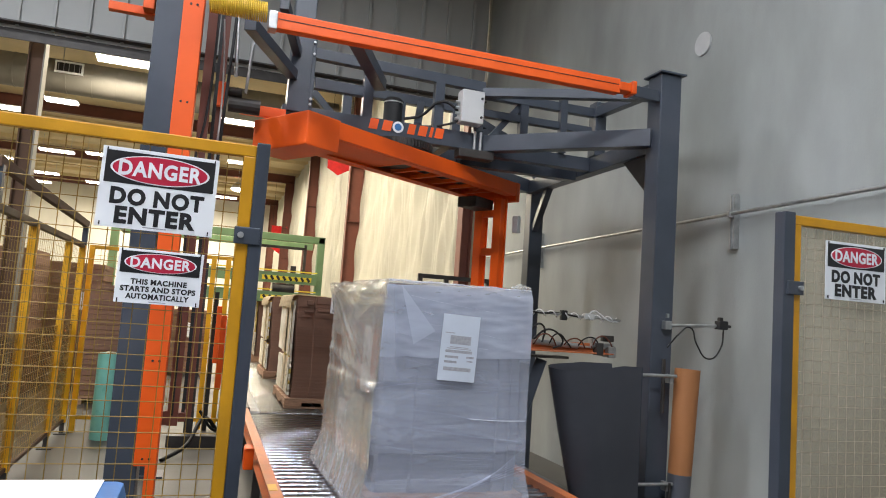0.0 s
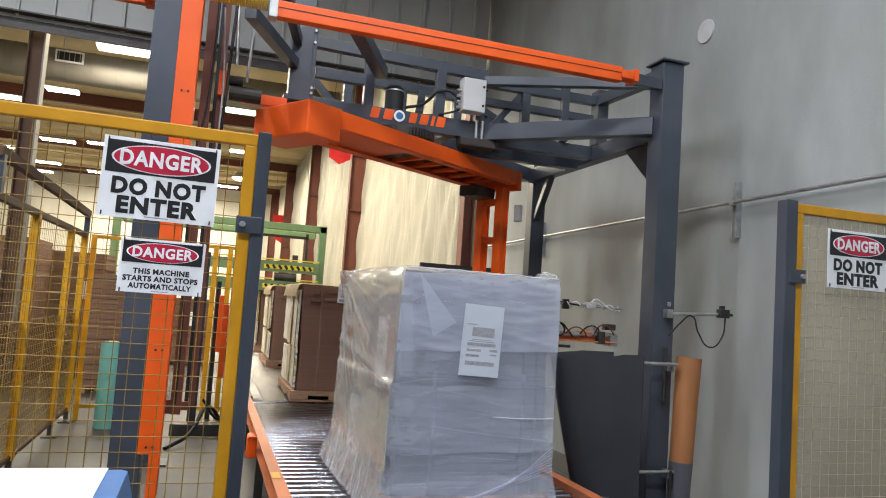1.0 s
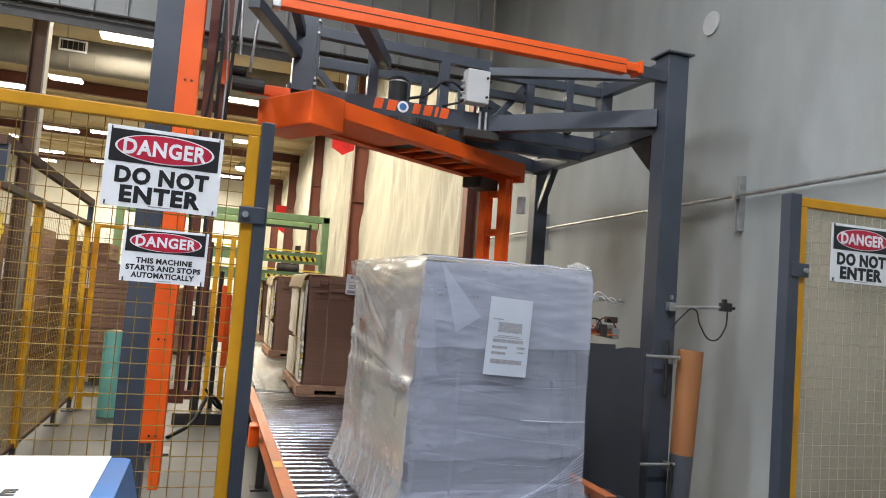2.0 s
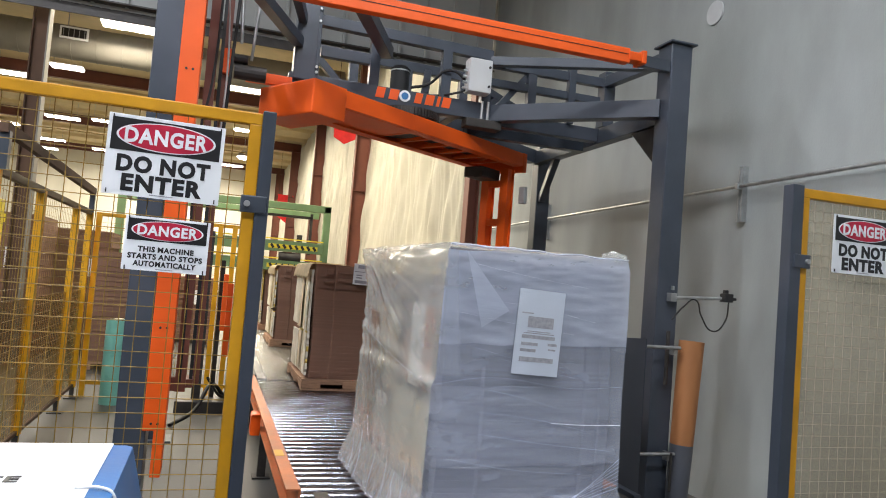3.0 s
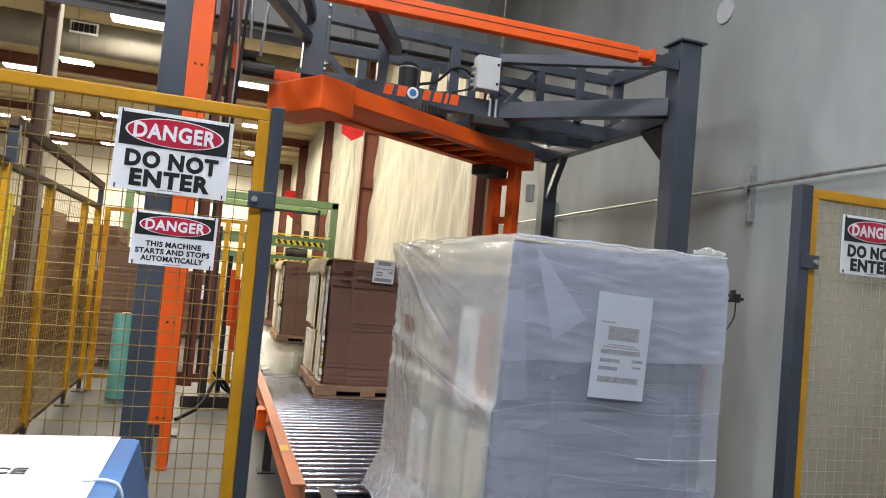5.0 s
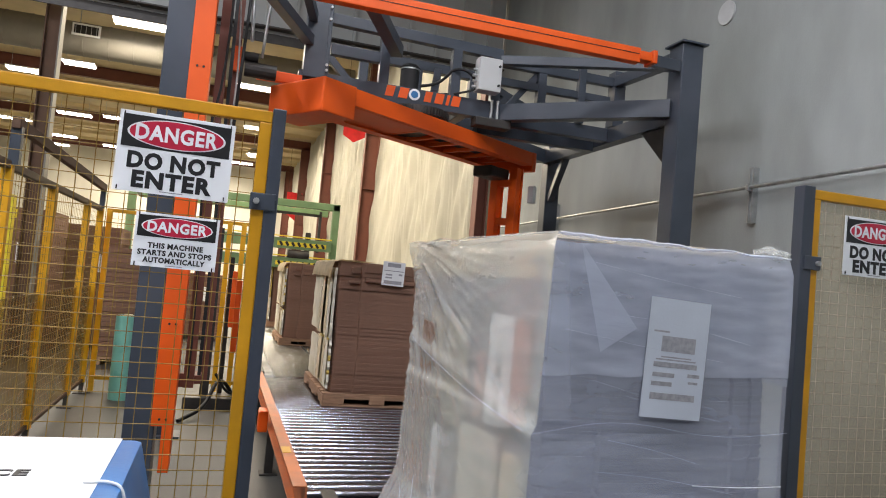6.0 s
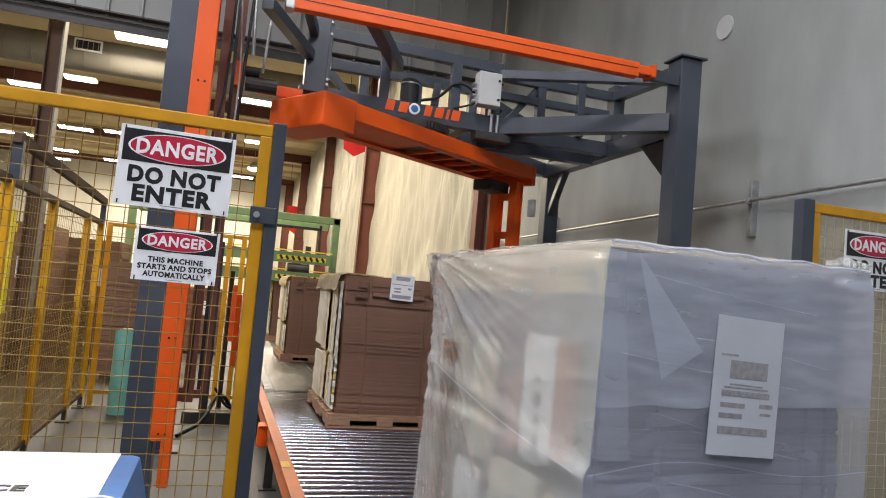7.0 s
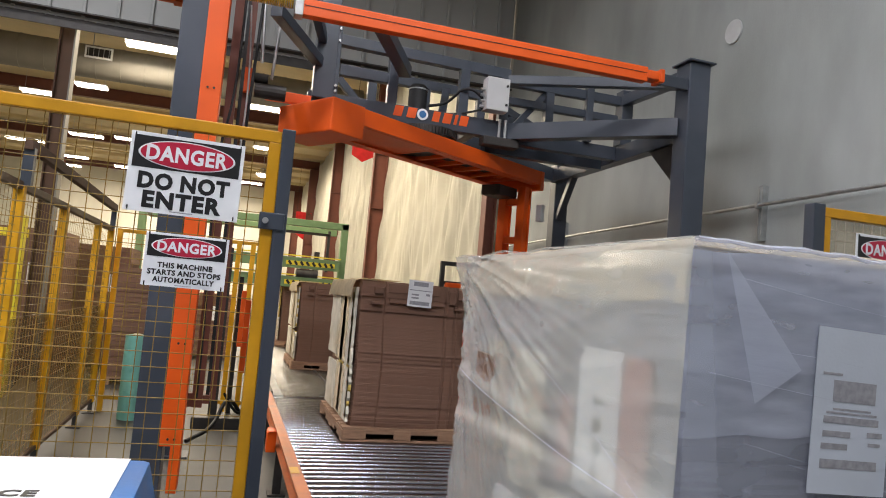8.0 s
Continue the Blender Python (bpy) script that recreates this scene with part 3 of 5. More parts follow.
def film_material(name, milk, wear, rough=0.16, stripe=(1.6, 1.6, 6), lean=(0.12, 0.2, 0), tint=(0.79, 0.85, 1.0)):
    """Clear plastic film: partly see-through, partly milky, glossy on top, with pulled creases."""
    m = bpy.data.materials.new(name)
    m.use_nodes = True
    nt = m.node_tree
    n, l = nt.nodes, nt.links
    n.remove(n["Principled BSDF"])
    tc, mp = n.new("ShaderNodeTexCoord"), n.new("ShaderNodeMapping")
    mp.inputs["Rotation"].default_value, mp.inputs["Scale"].default_value = lean, stripe
    l.new(tc.outputs["Object"], mp.inputs[0])
    a, c, e = n.new("ShaderNodeTexNoise"), n.new("ShaderNodeTexNoise"), n.new("ShaderNodeTexNoise")
    a.inputs["Scale"].default_value, a.inputs["Detail"].default_value, a.inputs["Distortion"].default_value = 2.0, 7, 0.25
    c.inputs["Scale"].default_value, c.inputs["Detail"].default_value = 2.6, 4
    e.inputs["Scale"].default_value, e.inputs["Detail"].default_value = 9.0, 6
    l.new(mp.outputs[0], a.inputs["Vector"])
    l.new(tc.outputs["Object"], c.inputs["Vector"])
    l.new(mp.outputs[0], e.inputs["Vector"])
    add = n.new("ShaderNodeMath")
    l.new(a.outputs["Fac"], add.inputs[0])
    l.new(c.outputs["Fac"], add.inputs[1])
    mr = n.new("ShaderNodeMapRange")
    mr.inputs[1].default_value, mr.inputs[2].default_value = 0.75, 1.25
    mr.inputs[3].default_value, mr.inputs[4].default_value = milk - wear, milk + wear
    l.new(add.outputs[0], mr.inputs[0])
    hsum = n.new("ShaderNodeMath")
    hsum.operation = "MULTIPLY_ADD"
    hsum.inputs[1].default_value = 0.35
    l.new(e.outputs["Fac"], hsum.inputs[0])
    l.new(a.outputs["Fac"], hsum.inputs[2])
    bp = n.new("ShaderNodeBump")
    bp.inputs["Strength"].default_value, bp.inputs["Distance"].default_value = 0.28, 0.012
    l.new(hsum.outputs[0], bp.inputs["Height"])
    clear, dif, tra, glo, fre = (n.new("ShaderNode" + k) for k in ("BsdfTransparent", "BsdfDiffuse", "BsdfTranslucent", "BsdfGlossy", "LayerWeight"))
    dif.inputs["Color"].default_value = tra.inputs["Color"].default_value = (*tint, 1)
    glo.inputs["Roughness"].default_value, fre.inputs["Blend"].default_value = rough, 0.5
    steep = n.new("ShaderNodeMath")
    steep.operation = "POWER"
    steep.inputs[1].default_value = 4.5
    l.new(fre.outputs["Facing"], steep.inputs[0])
    gain = n.new("ShaderNodeMapRange")
    gain.inputs[3].default_value, gain.inputs[4].default_value = 0.05, 0.85
    l.new(steep.outputs[0], gain.inputs[0])
    for s in (dif, tra, glo, fre):
        l.new(bp.outputs[0], s.inputs["Normal"])
    body, sheet, top = (n.new("ShaderNodeMixShader") for _ in range(3))
    body.inputs[0].default_value = 0.22
    l.new(dif.outputs[0], body.inputs[1])
    l.new(tra.outputs[0], body.inputs[2])
    l.new(mr.outputs[0], sheet.inputs[0])
    l.new(clear.outputs[0], sheet.inputs[1])
    l.new(body.outputs[0], sheet.inputs[2])
    l.new(gain.outputs[0], top.inputs[0])
    l.new(sheet.outputs[0], top.inputs[1])
    l.new(glo.outputs[0], top.inputs[2])
    l.new(top.outputs[0], n["Material Output"].inputs["Surface"])
    return m


# Tints hold cool light in front, brighter warm light on the left side.
FILM = film_material("stretch_film", 0.26, 0.05, 0.13)
FILM_WARM_LIT = film_material("stretch_film_warm_lit", 0.34, 0.05, 0.14, tint=(0.95, 0.97, 0.92))
FILM_THICK = film_material("stretch_film_doubled", 0.34, 0.07, 0.16)
FILM_LIGHT = film_material("stretch_film_second_turn", 0.20, 0.06, 0.13)
FILM_SIDE = film_material("slack_film_warm_lit", 0.25, 0.07, 0.14, (1, 1.3, 7), (0.5, 0, 0), (0.95, 0.97, 0.92))
FILM_FOLD = film_material("stretch_film_folded", 0.42, 0.04, 0.22)
FILM_CREASE = film_material("stretch_film_gathered", 0.50, 0.15, 0.10)


def ridge(u, v, seed):
    """Sharp folds across u, wandering slowly along v; 0 to 1."""
    return max(0.0, 1 - 3.2 * abs(noise.noise(Vector((u, v, seed))))) ** 2


def pulled(x, y, z, side):
    """How far the taut film stands out at a place: folds fanned from the corners, waist and foot."""
    h = 0.0
    if side == "left":
        dy, dz = 1.44 - y, 1.27 - z
        r, a = math.hypot(dy, dz), math.atan2(dz, dy)
        h += 0.010 * ridge(a * 22, r * 0.9, 2) * max(0.0, 1.25 - r) * min(1, r * 4)
        h += 0.0045 * ridge(a * 47, r * 1.3, 5) * max(0.0, 1.5 - r) * min(1, r * 4)
        h += 0.0025 * ridge((z + 0.28 * y) * 9, y * 1.2, 8)
        h += 0.007 * ridge(y * 13 + z * 4, z * 1.5, 4) * max(0.0, 1 - z / 0.34)
    else:
        h += 0.0022 * ridge((z + 0.16 * x) * 11, x * 1.1, 3)
        h += 0.0016 * ridge((z - 0.10 * x) * 26, x * 2.0, 6)
        h += 0.005 * ridge((z - 0.34 * x) * 17, x * 1.5, 9) * max(0.0, 1 - abs(z - 0.16 - 0.2 * x) / 0.16)
        h += 0.006 * ridge(x * 34 + z * 5, z * 16, 12) * max(0.0, 1 - z / 0.24) * max(0.0, 0.7 - x)
        h += 0.004 * ridge((z - 1.26) * 60, x * 2.5, 14) * max(0.0, 1 - abs(z - 1.20) / 0.09)
    return h


WRAP = [(0.02, -0.51, 0.50, -0.05, 1.40), (0.10, -0.49, 0.48, -0.032, 1.37), (0.22, -0.458, 0.458, -0.014, 1.31), (0.60, -0.450, 0.45, -0.010, 1.29),
        (0.655, -0.452, 0.45, -0.010, 1.29), (0.69, -0.436, 0.452, -0.012, 1.30), (1.00, -0.430, 0.452, -0.014, 1.33), (1.19, -0.424, 0.45, -0.012, 1.38), (1.246, -0.412, 0.44, 0.0, 1.40)]


def wrap_row(z):
    for a, b in zip(WRAP, WRAP[1:]):
        if a[0] <= z <= b[0]:
            u = (z - a[0]) / (b[0] - a[0])
            return [p + (q - p) * u for p, q in zip(a, b)][1:]


def film_wall(z0, z1, sides, grow, lean=0.0):
    """A turn of film over the named sides, between two heights; its edges may lean."""
    bm = bmesh.new()
    nz = max(3, round((z1 - z0) / 0.0105))
    for side in sides:
        n = {"left": 120, "front": 84}.get(side, 20)
        grid = []
        for i in range(nz + 1):
            row = []
            for j in range(n + 1):
                u = j / n
                z = max(0.02, min(1.246, z0 + (z1 - z0) * i / nz + lean * (u - 0.5) + 0.01 * noise.noise(Vector((u * 6, i / nz * 2, z0 * 9)))))
                l, r, f, k = wrap_row(z)
                if side == "left":
                    y = k + (f - k) * u
                    flare = 0.055 * max(0.0, (z - 0.98) / 0.27) ** 2 * max(0.0, (y - 0.75) / 0.65) ** 1.5
                    waist = 0.010 * max(0.0, 1 - abs(z - 0.66 - 0.11 * y) / 0.05)
                    edge = min(1.0, (1 - u) * 40)
                    p = (l - grow - (pulled(l, y, z, side) + waist) * edge - flare, y - grow * (u > 0.99), z)
                elif side == "front":
                    x = l + (r - l) * u
                    edge = min(1.0, u * 30, (1 - u) * 30)
                    p = (x + grow * (1 if u > 0.99 else -1 if u < 0.01 else 0), f - grow - pulled(x, f, z, side) * edge, z)
                elif side == "right":
                    p = (r + grow, f + (k - f) * u, z)
                else:
                    p = (r + (l - r) * u, k + grow, z)
                row.append(bm.verts.new(p))
            grid.append(row)
        for a, b in zip(grid, grid[1:]):
            for j in range(n):
                bm.faces.new((a[j], a[j + 1], b[j + 1], b[j]))
    return bm


def film_roll(name, path, radius, seed, ld, mat):
    """A bunched roll of film along a path, uneven and thick enough to catch the light."""
    bm = bmesh.new()
    rings = []
    pts = [Vector(path[0]).lerp(Vector(path[1]), i / 60) for i in range(61)]
    d = (pts[1] - pts[0]).normalized()
    up = Vector((0, 0, 1))
    out = d.cross(up)
    for i, p in enumerate(pts):
        q = p + up * 0.010 * noise.noise(Vector((i * 0.13, seed, 1))) + out * 0.006 * noise.noise(Vector((i * 0.2, seed, 4)))
        rr = radius * (0.75 + 0.6 * abs(noise.noise(Vector((i * 0.33, seed, 8)))))
        rings.append([bm.verts.new(q + (out * math.cos(t) * 1.3 + up * math.sin(t) * 0.7) * rr * (1 + 0.3 * noise.noise(Vector((i * 0.5, t * 1.5, seed))))) for t in (k * math.tau / 9 for k in range(9))])
    for a, b in zip(rings, rings[1:]):
        for k in range(9):
            bm.faces.new((a[k], a[(k + 1) % 9], b[(k + 1) % 9], b[k]))
    part(name, bm, mat, ld, "bunched roll of film along the top edge", True)


def film_patch(name, pts, mat, ld, label):
    """A loose piece of film in the front plane."""
    bm = bmesh.new()
    bm.faces.new([bm.verts.new(p) for p in pts])
    part(name, bm, mat, ld, label)


def wrap_load(ld):
    part("film", film_wall(0.02, 1.246, ("front", "right", "back"), 0.0), FILM, ld, "hazy clear stretch film with creases", True)
    part("film", film_wall(0.02, 1.246, ("left",), 0.0), FILM_WARM_LIT, ld, "clear taut stretch film with fanned creases", True)
    part("film_band", film_wall(0.845, 1.236, ("front", "right"), 0.002, 0.03), FILM_THICK, ld, "doubled band of stretch film", True)
    part("film_band", film_wall(0.33, 0.668, ("front", "right"), 0.002, 0.02), FILM_LIGHT, ld, "second turn of stretch film round the waist", True)
    part("film_band", film_wall(0.03, 0.20, ("front", "left"), 0.003, 0.03), FILM_LIGHT, ld, "gathered stretch film round the foot", True)
    # Extra layer added to imitate the haze of the side's slanting view.
    part("side_haze_layer", film_wall(0.05, 1.225, ("left",), 0.004), FILM_SIDE, ld, "extra film layer adding haze on the side", True)
    # top sheet with a slack rim, its edges bunched into rolls
    bm = bmesh.new()
    nx, ny = 24, 32
    g = [[bm.verts.new((-0.415 - 0.07 * (1 - i / nx) * max(0.0, j / ny - 0.55) + 0.858 * i / nx, -0.004 + 1.41 * j / ny, 1.2475 + noise.noise(Vector((i * 0.4, j * 0.4, 2))) * 0.008
          + (0.03 if i > nx - 4 and j < 4 else 0) * abs(noise.noise(Vector((i * 1.1, j * 0.9, 9)))))) for j in range(ny + 1)] for i in range(nx + 1)]
    for i in range(nx):
        for j in range(ny):
            bm.faces.new((g[i][j], g[i + 1][j], g[i + 1][j + 1], g[i][j + 1]))
    part("top_sheet", bm, FILM_THICK, ld, "slack film sheet across the top", True)
    film_roll("film_roll_edge", ((-0.41, -0.006, 1.244), (0.44, -0.004, 1.244)), 0.009, 3, ld, FILM_THICK)
    film_roll("film_roll_edge", ((-0.418, 0.0, 1.245), (-0.452, 1.40, 1.248)), 0.006, 8, ld, FILM_SIDE)
    bm = bmesh.new()
    bmesh.ops.create_icosphere(bm, subdivisions=4, radius=1)
    for v in bm.verts:
        n = noise.noise(v.co * 2.4) * 0.45 + noise.noise(v.co * 6) * 0.22
        v.co = Vector((0.39 + v.co.x * 0.055 * (1 + n), 0.03 + v.co.y * 0.05 * (1 + n), 1.250 + v.co.z * 0.026 * (1 + n)))
    part("film_knot", bm, FILM_SIDE, ld, "crumpled knot of film at the corner", True)
    film_patch("folded_corner", [(-0.345, -0.0225, 1.222), (-0.135, -0.0225, 0.982), (-0.255, -0.0225, 0.905)], FILM_FOLD, ld, "pale folded film corner")
    # crinkled strip pulled down the front corner
    bm = bmesh.new()
    g = []
    for j in range(160):
        z = 0.70 + 0.52 * j / 159
        wd = 0.045 + 0.05 * (1 - j / 159) + 0.004 * noise.noise(Vector((3, j * 0.08, 1)))
        g.append([bm.verts.new((-0.428 + wd * i / 14, -0.0205 - 0.0022 * ridge(j * 0.5 + i * 0.25, i * 0.6, 6) * (1 if j > 80 else 0.2), z)) for i in range(15)])
    for a, b in zip(g, g[1:]):
        for k in range(14):
            bm.faces.new((a[k], a[k + 1], b[k + 1], b[k]))
    part("corner_strip", bm, FILM_LIGHT, ld, "crinkled strip of film at the corner", True)
    # ropes of gathered film, and strands for gloss streaks
    rnd = random.Random(7)
    for k in range(8):
        wire("crease", [(-0.36 + 0.05 * k, -0.062, 0.05 + 0.006 * k), (0.0 + 0.03 * k, -0.047, 0.12 + 0.011 * k), (0.45, -0.030, 0.24 + 0.018 * k)], rnd.uniform(0.0006, 0.0013), FILM_CREASE, ld)
    for k in range(9):
        y = 0.02 + k * 0.08 + rnd.uniform(0, 0.07) * k
        wire("crease", [(-0.528, y, 0.03), (-0.506, y + rnd.uniform(-0.02, 0.05), 0.12), (-0.474, y + rnd.uniform(0.0, 0.12), rnd.uniform(0.16, 0.36))], rnd.uniform(0.0004, 0.0009), FILM_CREASE, ld)
    wire("rope_of_film", [(-0.475, 0.0, 0.665), (-0.477, 0.4, 0.70), (-0.472, 0.8, 0.75), (-0.462, 1.15, 0.80), (-0.455, 1.30, 0.83)], 0.0010, FILM_CREASE, ld)
    wire("rope_of_film", [(-0.475, 0.02, 0.67), (-0.470, 0.3, 0.80), (-0.462, 0.7, 0.95), (-0.462, 1.2, 1.10)], 0.0004, FILM_CREASE, ld)
    wire("rope_of_film", [(-0.455, -0.030, 0.665), (-0.2, -0.026, 0.70), (0.2, -0.024, 0.665), (0.455, -0.024, 0.68)], 0.0006, FILM_CREASE, ld)
    # Thin pale strands stand in for gloss streaks on the front.
    for k in range(9):
        z, x0, x1 = 0.30 + 0.10 * k + rnd.uniform(-0.03, 0.03), rnd.uniform(-0.42, -0.1), rnd.uniform(0.1, 0.44)
        wire("crease", [(x0, -0.0215, z + 0.05), ((x0 + x1) / 2, -0.0225, z + rnd.uniform(0.0, 0.03)), (x1, -0.0215, z - 0.02)], rnd.uniform(0.0003, 0.0006), FILM_CREASE, ld)
    wire("rope_of_film", [(0.10, -0.0255, 0.515), (0.28, -0.0255, 0.508), (0.44, -0.0255, 0.510)], 0.0014, PAPER, ld)
    ticket(ld, 0.010, 0.897, 0.218, 0.362, 2.6, -0.0222, [(0.02, 0.12, 0.56, 0.13), (-0.28, 0.22, 0.25, 0.015), (0, 0.01, 0.5, 0.012), (0, -0.055, 0.72, 0.042), (0.0, -0.012, 0.66, 0.012), (-0.18, -0.14, 0.36, 0.035), (-0.2, -0.215, 0.34, 0.035), (0.32, -0.13, 0.2, 0.03), (0.32, -0.19, 0.16, 0.02), (0, -0.32, 0.74, 0.055)], HAZED_LABEL)


wrap_load(wrapped)


# ---- stretch wrapping machine ----
def wrapper():
    w = thing("stretch_wrapper", "slate-grey steel gantry of a rotary arm stretch wrapper", "wrapping machine")
    for n, (x, y, s, top) in {"fr": (3.045, 4.35, 0.17, 3.36), "br": (3.115, 6.6, 0.145, 3.0), "bl": (-0.33, 6.6, 0.13, 3.36)}.items():
        p = part("post", boxes((x, y, top / 2, s, s, top), bevel=0.01), SLATE, w)
        part("foot_plate", boxes((x, y, 0.01, s + 0.14, s + 0.14, 0.02), bevel=0.003), SLATE, p)
        if n != "br":
            part("cap_plate", boxes((x, y, top + 0.007, s + 0.05, s + 0.05, 0.014), bevel=0.003), SLATE, p)
    part("front_beam", bars(((0.40, 5.27, 2.905), (1.98, 5.27, 2.905), 0.10, 0.135)), SLATE, w)
    part("rear_beam", bars(((0.40, 5.9, 2.905), (1.98, 5.9, 2.905), 0.10, 0.135)), SLATE, w)
    part("diagonal_beam", bars(((1.97, 5.28, 2.90), (2.97, 4.38, 2.90), 0.10, 0.13)), SLATE, w)
    part("diagonal_beam", bars(((1.97, 5.90, 2.88), (2.98, 6.55, 2.88), 0.10, 0.13)), SLATE, w)
    part("side_beam", bars(((3.035, 4.43, 2.87), (3.035, 6.54, 2.87), 0.10, 0.13)), SLATE, w)
    part("cross_beam", bars(((1.10, 5.32, 2.90), (1.10, 5.85, 2.90), 0.08, 0.12)), SLATE, w)
    part("cross_beam", bars(((1.70, 5.32, 2.90), (1.70, 5.85, 2.90), 0.08, 0.12)), SLATE, w)
    part("upper_rail", bars(((0.55, 5.27, 3.40), (1.98, 5.27, 3.37), 0.07, 0.08)), SLATE, w)
    part("upper_rail", bars(((0.55, 5.9, 3.38), (1.98, 5.9, 3.36), 0.07, 0.08)), SLATE, w)
    part("upper_rail", bars(((1.96, 5.28, 3.33), (2.95, 4.40, 3.22), 0.07, 0.07)), SLATE, w)
    part("upper_rail", bars(((1.96, 5.90, 3.36), (2.98, 6.5, 3.22), 0.07, 0.07)), SLATE, w)
    part("upper_rail", bars(((3.03, 4.45, 3.30), (3.03, 5.24, 3.33), 0.07, 0.09)), SLATE, w)
    part("brace", bars(((0.10, 4.40, 3.20), (0.45, 5.20, 3.19), 0.075, 0.075)), SLATE, w)
    part("brace", bars(((0.30, 4.52, 3.42), (0.47, 5.20, 3.36), 0.06, 0.07)), SLATE, w)
    part("brace", bars(((0.72, 4.30, 3.22), (1.12, 5.25, 3.24), 0.09, 0.09)), SLATE, w)
    part("mid_rail", bars(((0.62, 5.27, 3.17), (1.02, 5.27, 3.17), 0.06, 0.08)), SLATE, w)
    part("upper_rail", bars(((1.99, 5.30, 3.33), (3.0, 5.30, 3.33), 0.06, 0.075)), SLATE, w)
    part("mid_rail", bars(((1.99, 5.30, 3.17), (2.98, 5.30, 3.17), 0.06, 0.06)), SLATE, w)
    part("cross_beam", bars(((2.0, 5.32, 2.875), (2.98, 5.32, 2.875), 0.09, 0.11)), SLATE, w)
    part("cross_beam", bars(((1.9, 5.55, 2.83), (2.98, 5.55, 2.83), 0.09, 0.11)), SLATE, w)
    part("strut", bars(((3.05, 5.30, 2.95), (3.05, 5.30, 3.42), 0.10, 0.12)), SLATE, w)
    part("strut", bars(((2.35, 5.30, 2.93), (2.35, 5.30, 3.29), 0.07, 0.07)), SLATE, w)
    part("strut", bars(((2.70, 5.27, 2.93), (2.70, 5.27, 3.40), 0.06, 0.06)), SLATE, w)
    part("brace", bars(((2.05, 5.33, 2.95), (2.32, 5.33, 3.28), 0.05, 0.05)), SLATE, w)
    for x, y, t in ((1.03, 5.27, 3.37), (1.60, 5.27, 3.35), (1.94, 5.27, 3.34), (0.98, 5.9, 3.35), (1.45, 5.9, 3.35), (1.96, 5.9, 3.35), (2.42, 6.17, 3.3), (2.7, 6.36, 3.27)):
        part("strut", bars(((x, y, 2.97), (x, y, t), 0.075, 0.075)), SLATE, w)
    for a, b in (((1.45, 5.30, 2.98), (1.62, 5.85, 3.33)), ((0.66, 5.9, 3.33), (1.0, 5.9, 2.99)), ((2.05, 5.9, 3.0), (2.38, 6.15, 3.3)), ((2.45, 6.2, 3.0), (2.95, 6.48, 3.2))):
        part("brace", bars((a, b, 0.06, 0.06)), SLATE, w)
    tw = part("corner_plate", boxes((0.505, 5.26, 3.62, 0.155, 0.15, 1.40), (0.592, 5.19, 3.22, 0.03, 0.02, 0.56), bevel=0.006), SLATE, w)
    bolt = shape(rods(((0, 0, 0), (0, -0.02, 0), 0.010), n=6), "bolt", GALV)
    for z in (3.45, 3.36, 3.02, 2.98):
        for x in (0.585,):
            ob = new("bolt", bolt)
            ob.parent = tw
            ob.location = (x + 0.004, 5.178, z)
    # knees below the side beam
    for y, s in ((4.45, 1),):
        bm = bmesh.new()
        a = [bm.verts.new((3.0, y + dy, z)) for dy, z in ((0, 2.80), (0.34, 2.80), (0, 2.50))]
        g = bm.faces.new(a)
        r = bmesh.ops.extrude_face_region(bm, geom=[g])
        bmesh.ops.translate(bm, verts=[v for v in r["geom"] if isinstance(v, bmesh.types.BMVert)], vec=(0.07, 0, 0))
        part("knee_plate", bm, DARK, w)
    part("knee_brace", bars(((3.09, 6.52, 2.45), (3.05, 6.15, 2.83), 0.06, 0.07)), SLATE, w)
    part("knee_brace", bars(((-0.33, 6.52, 2.45), (-0.33, 6.15, 2.83), 0.06, 0.07)), SLATE, w)
    # enclosure and motor
    e = part("enclosure", boxes((1.835, 5.16, 3.15, 0.185, 0.12, 0.26), bevel=0.008), BOX_GREY, w, "light grey electrical enclosure with door screws")
    for z in (3.22, 3.07):
        part("door_screw", rods(((1.905, 5.101, z), (1.905, 5.09, z), 0.010), n=10), BLACK, e)
    bm = bmesh.new()
    rod(bm, (1.28, 5.45, 2.93), (1.28, 5.45, 3.19), 0.075, n=24)
    rod(bm, (1.28, 5.45, 3.19), (1.28, 5.45, 3.215), 0.082, 0.06, 24)
    mo = part("motor", bm, BLACK, w, "black drive motor", True)
    part("motor_rim", rods(((1.28, 5.45, 3.172), (1.28, 5.45, 3.182), 0.08), n=24), GALV, mo)
    wire("cable", [(1.36, 5.4, 3.05), (1.48, 5.35, 3.08), (1.62, 5.2, 3.18), (1.78, 5.2, 3.1)], 0.012, BLACK, w)
    wire("cable", [(1.36, 5.4, 3.0), (1.5, 5.36, 3.0), (1.66, 5.18, 3.0), (1.8, 5.2, 3.07)], 0.009, BLACK, w)
    for k in range(4):
        part("gland", rods(((1.71, 5.16, 3.05 + k * 0.045), (1.745, 5.16, 3.05 + k * 0.045), 0.012), n=8), GALV, e)
    # maker's emblem as plain blocks
    for x, wd, ht in ((1.085, 0.066, 0.080), (1.19, 0.070, 0.080), (1.385, 0.056, 0.080), (1.475, 0.066, 0.080), (1.545, 0.024, 0.080), (1.61, 0.066, 0.080)):
        bm = boxes((x, 5.2175, 2.925, wd, 0.004, ht))
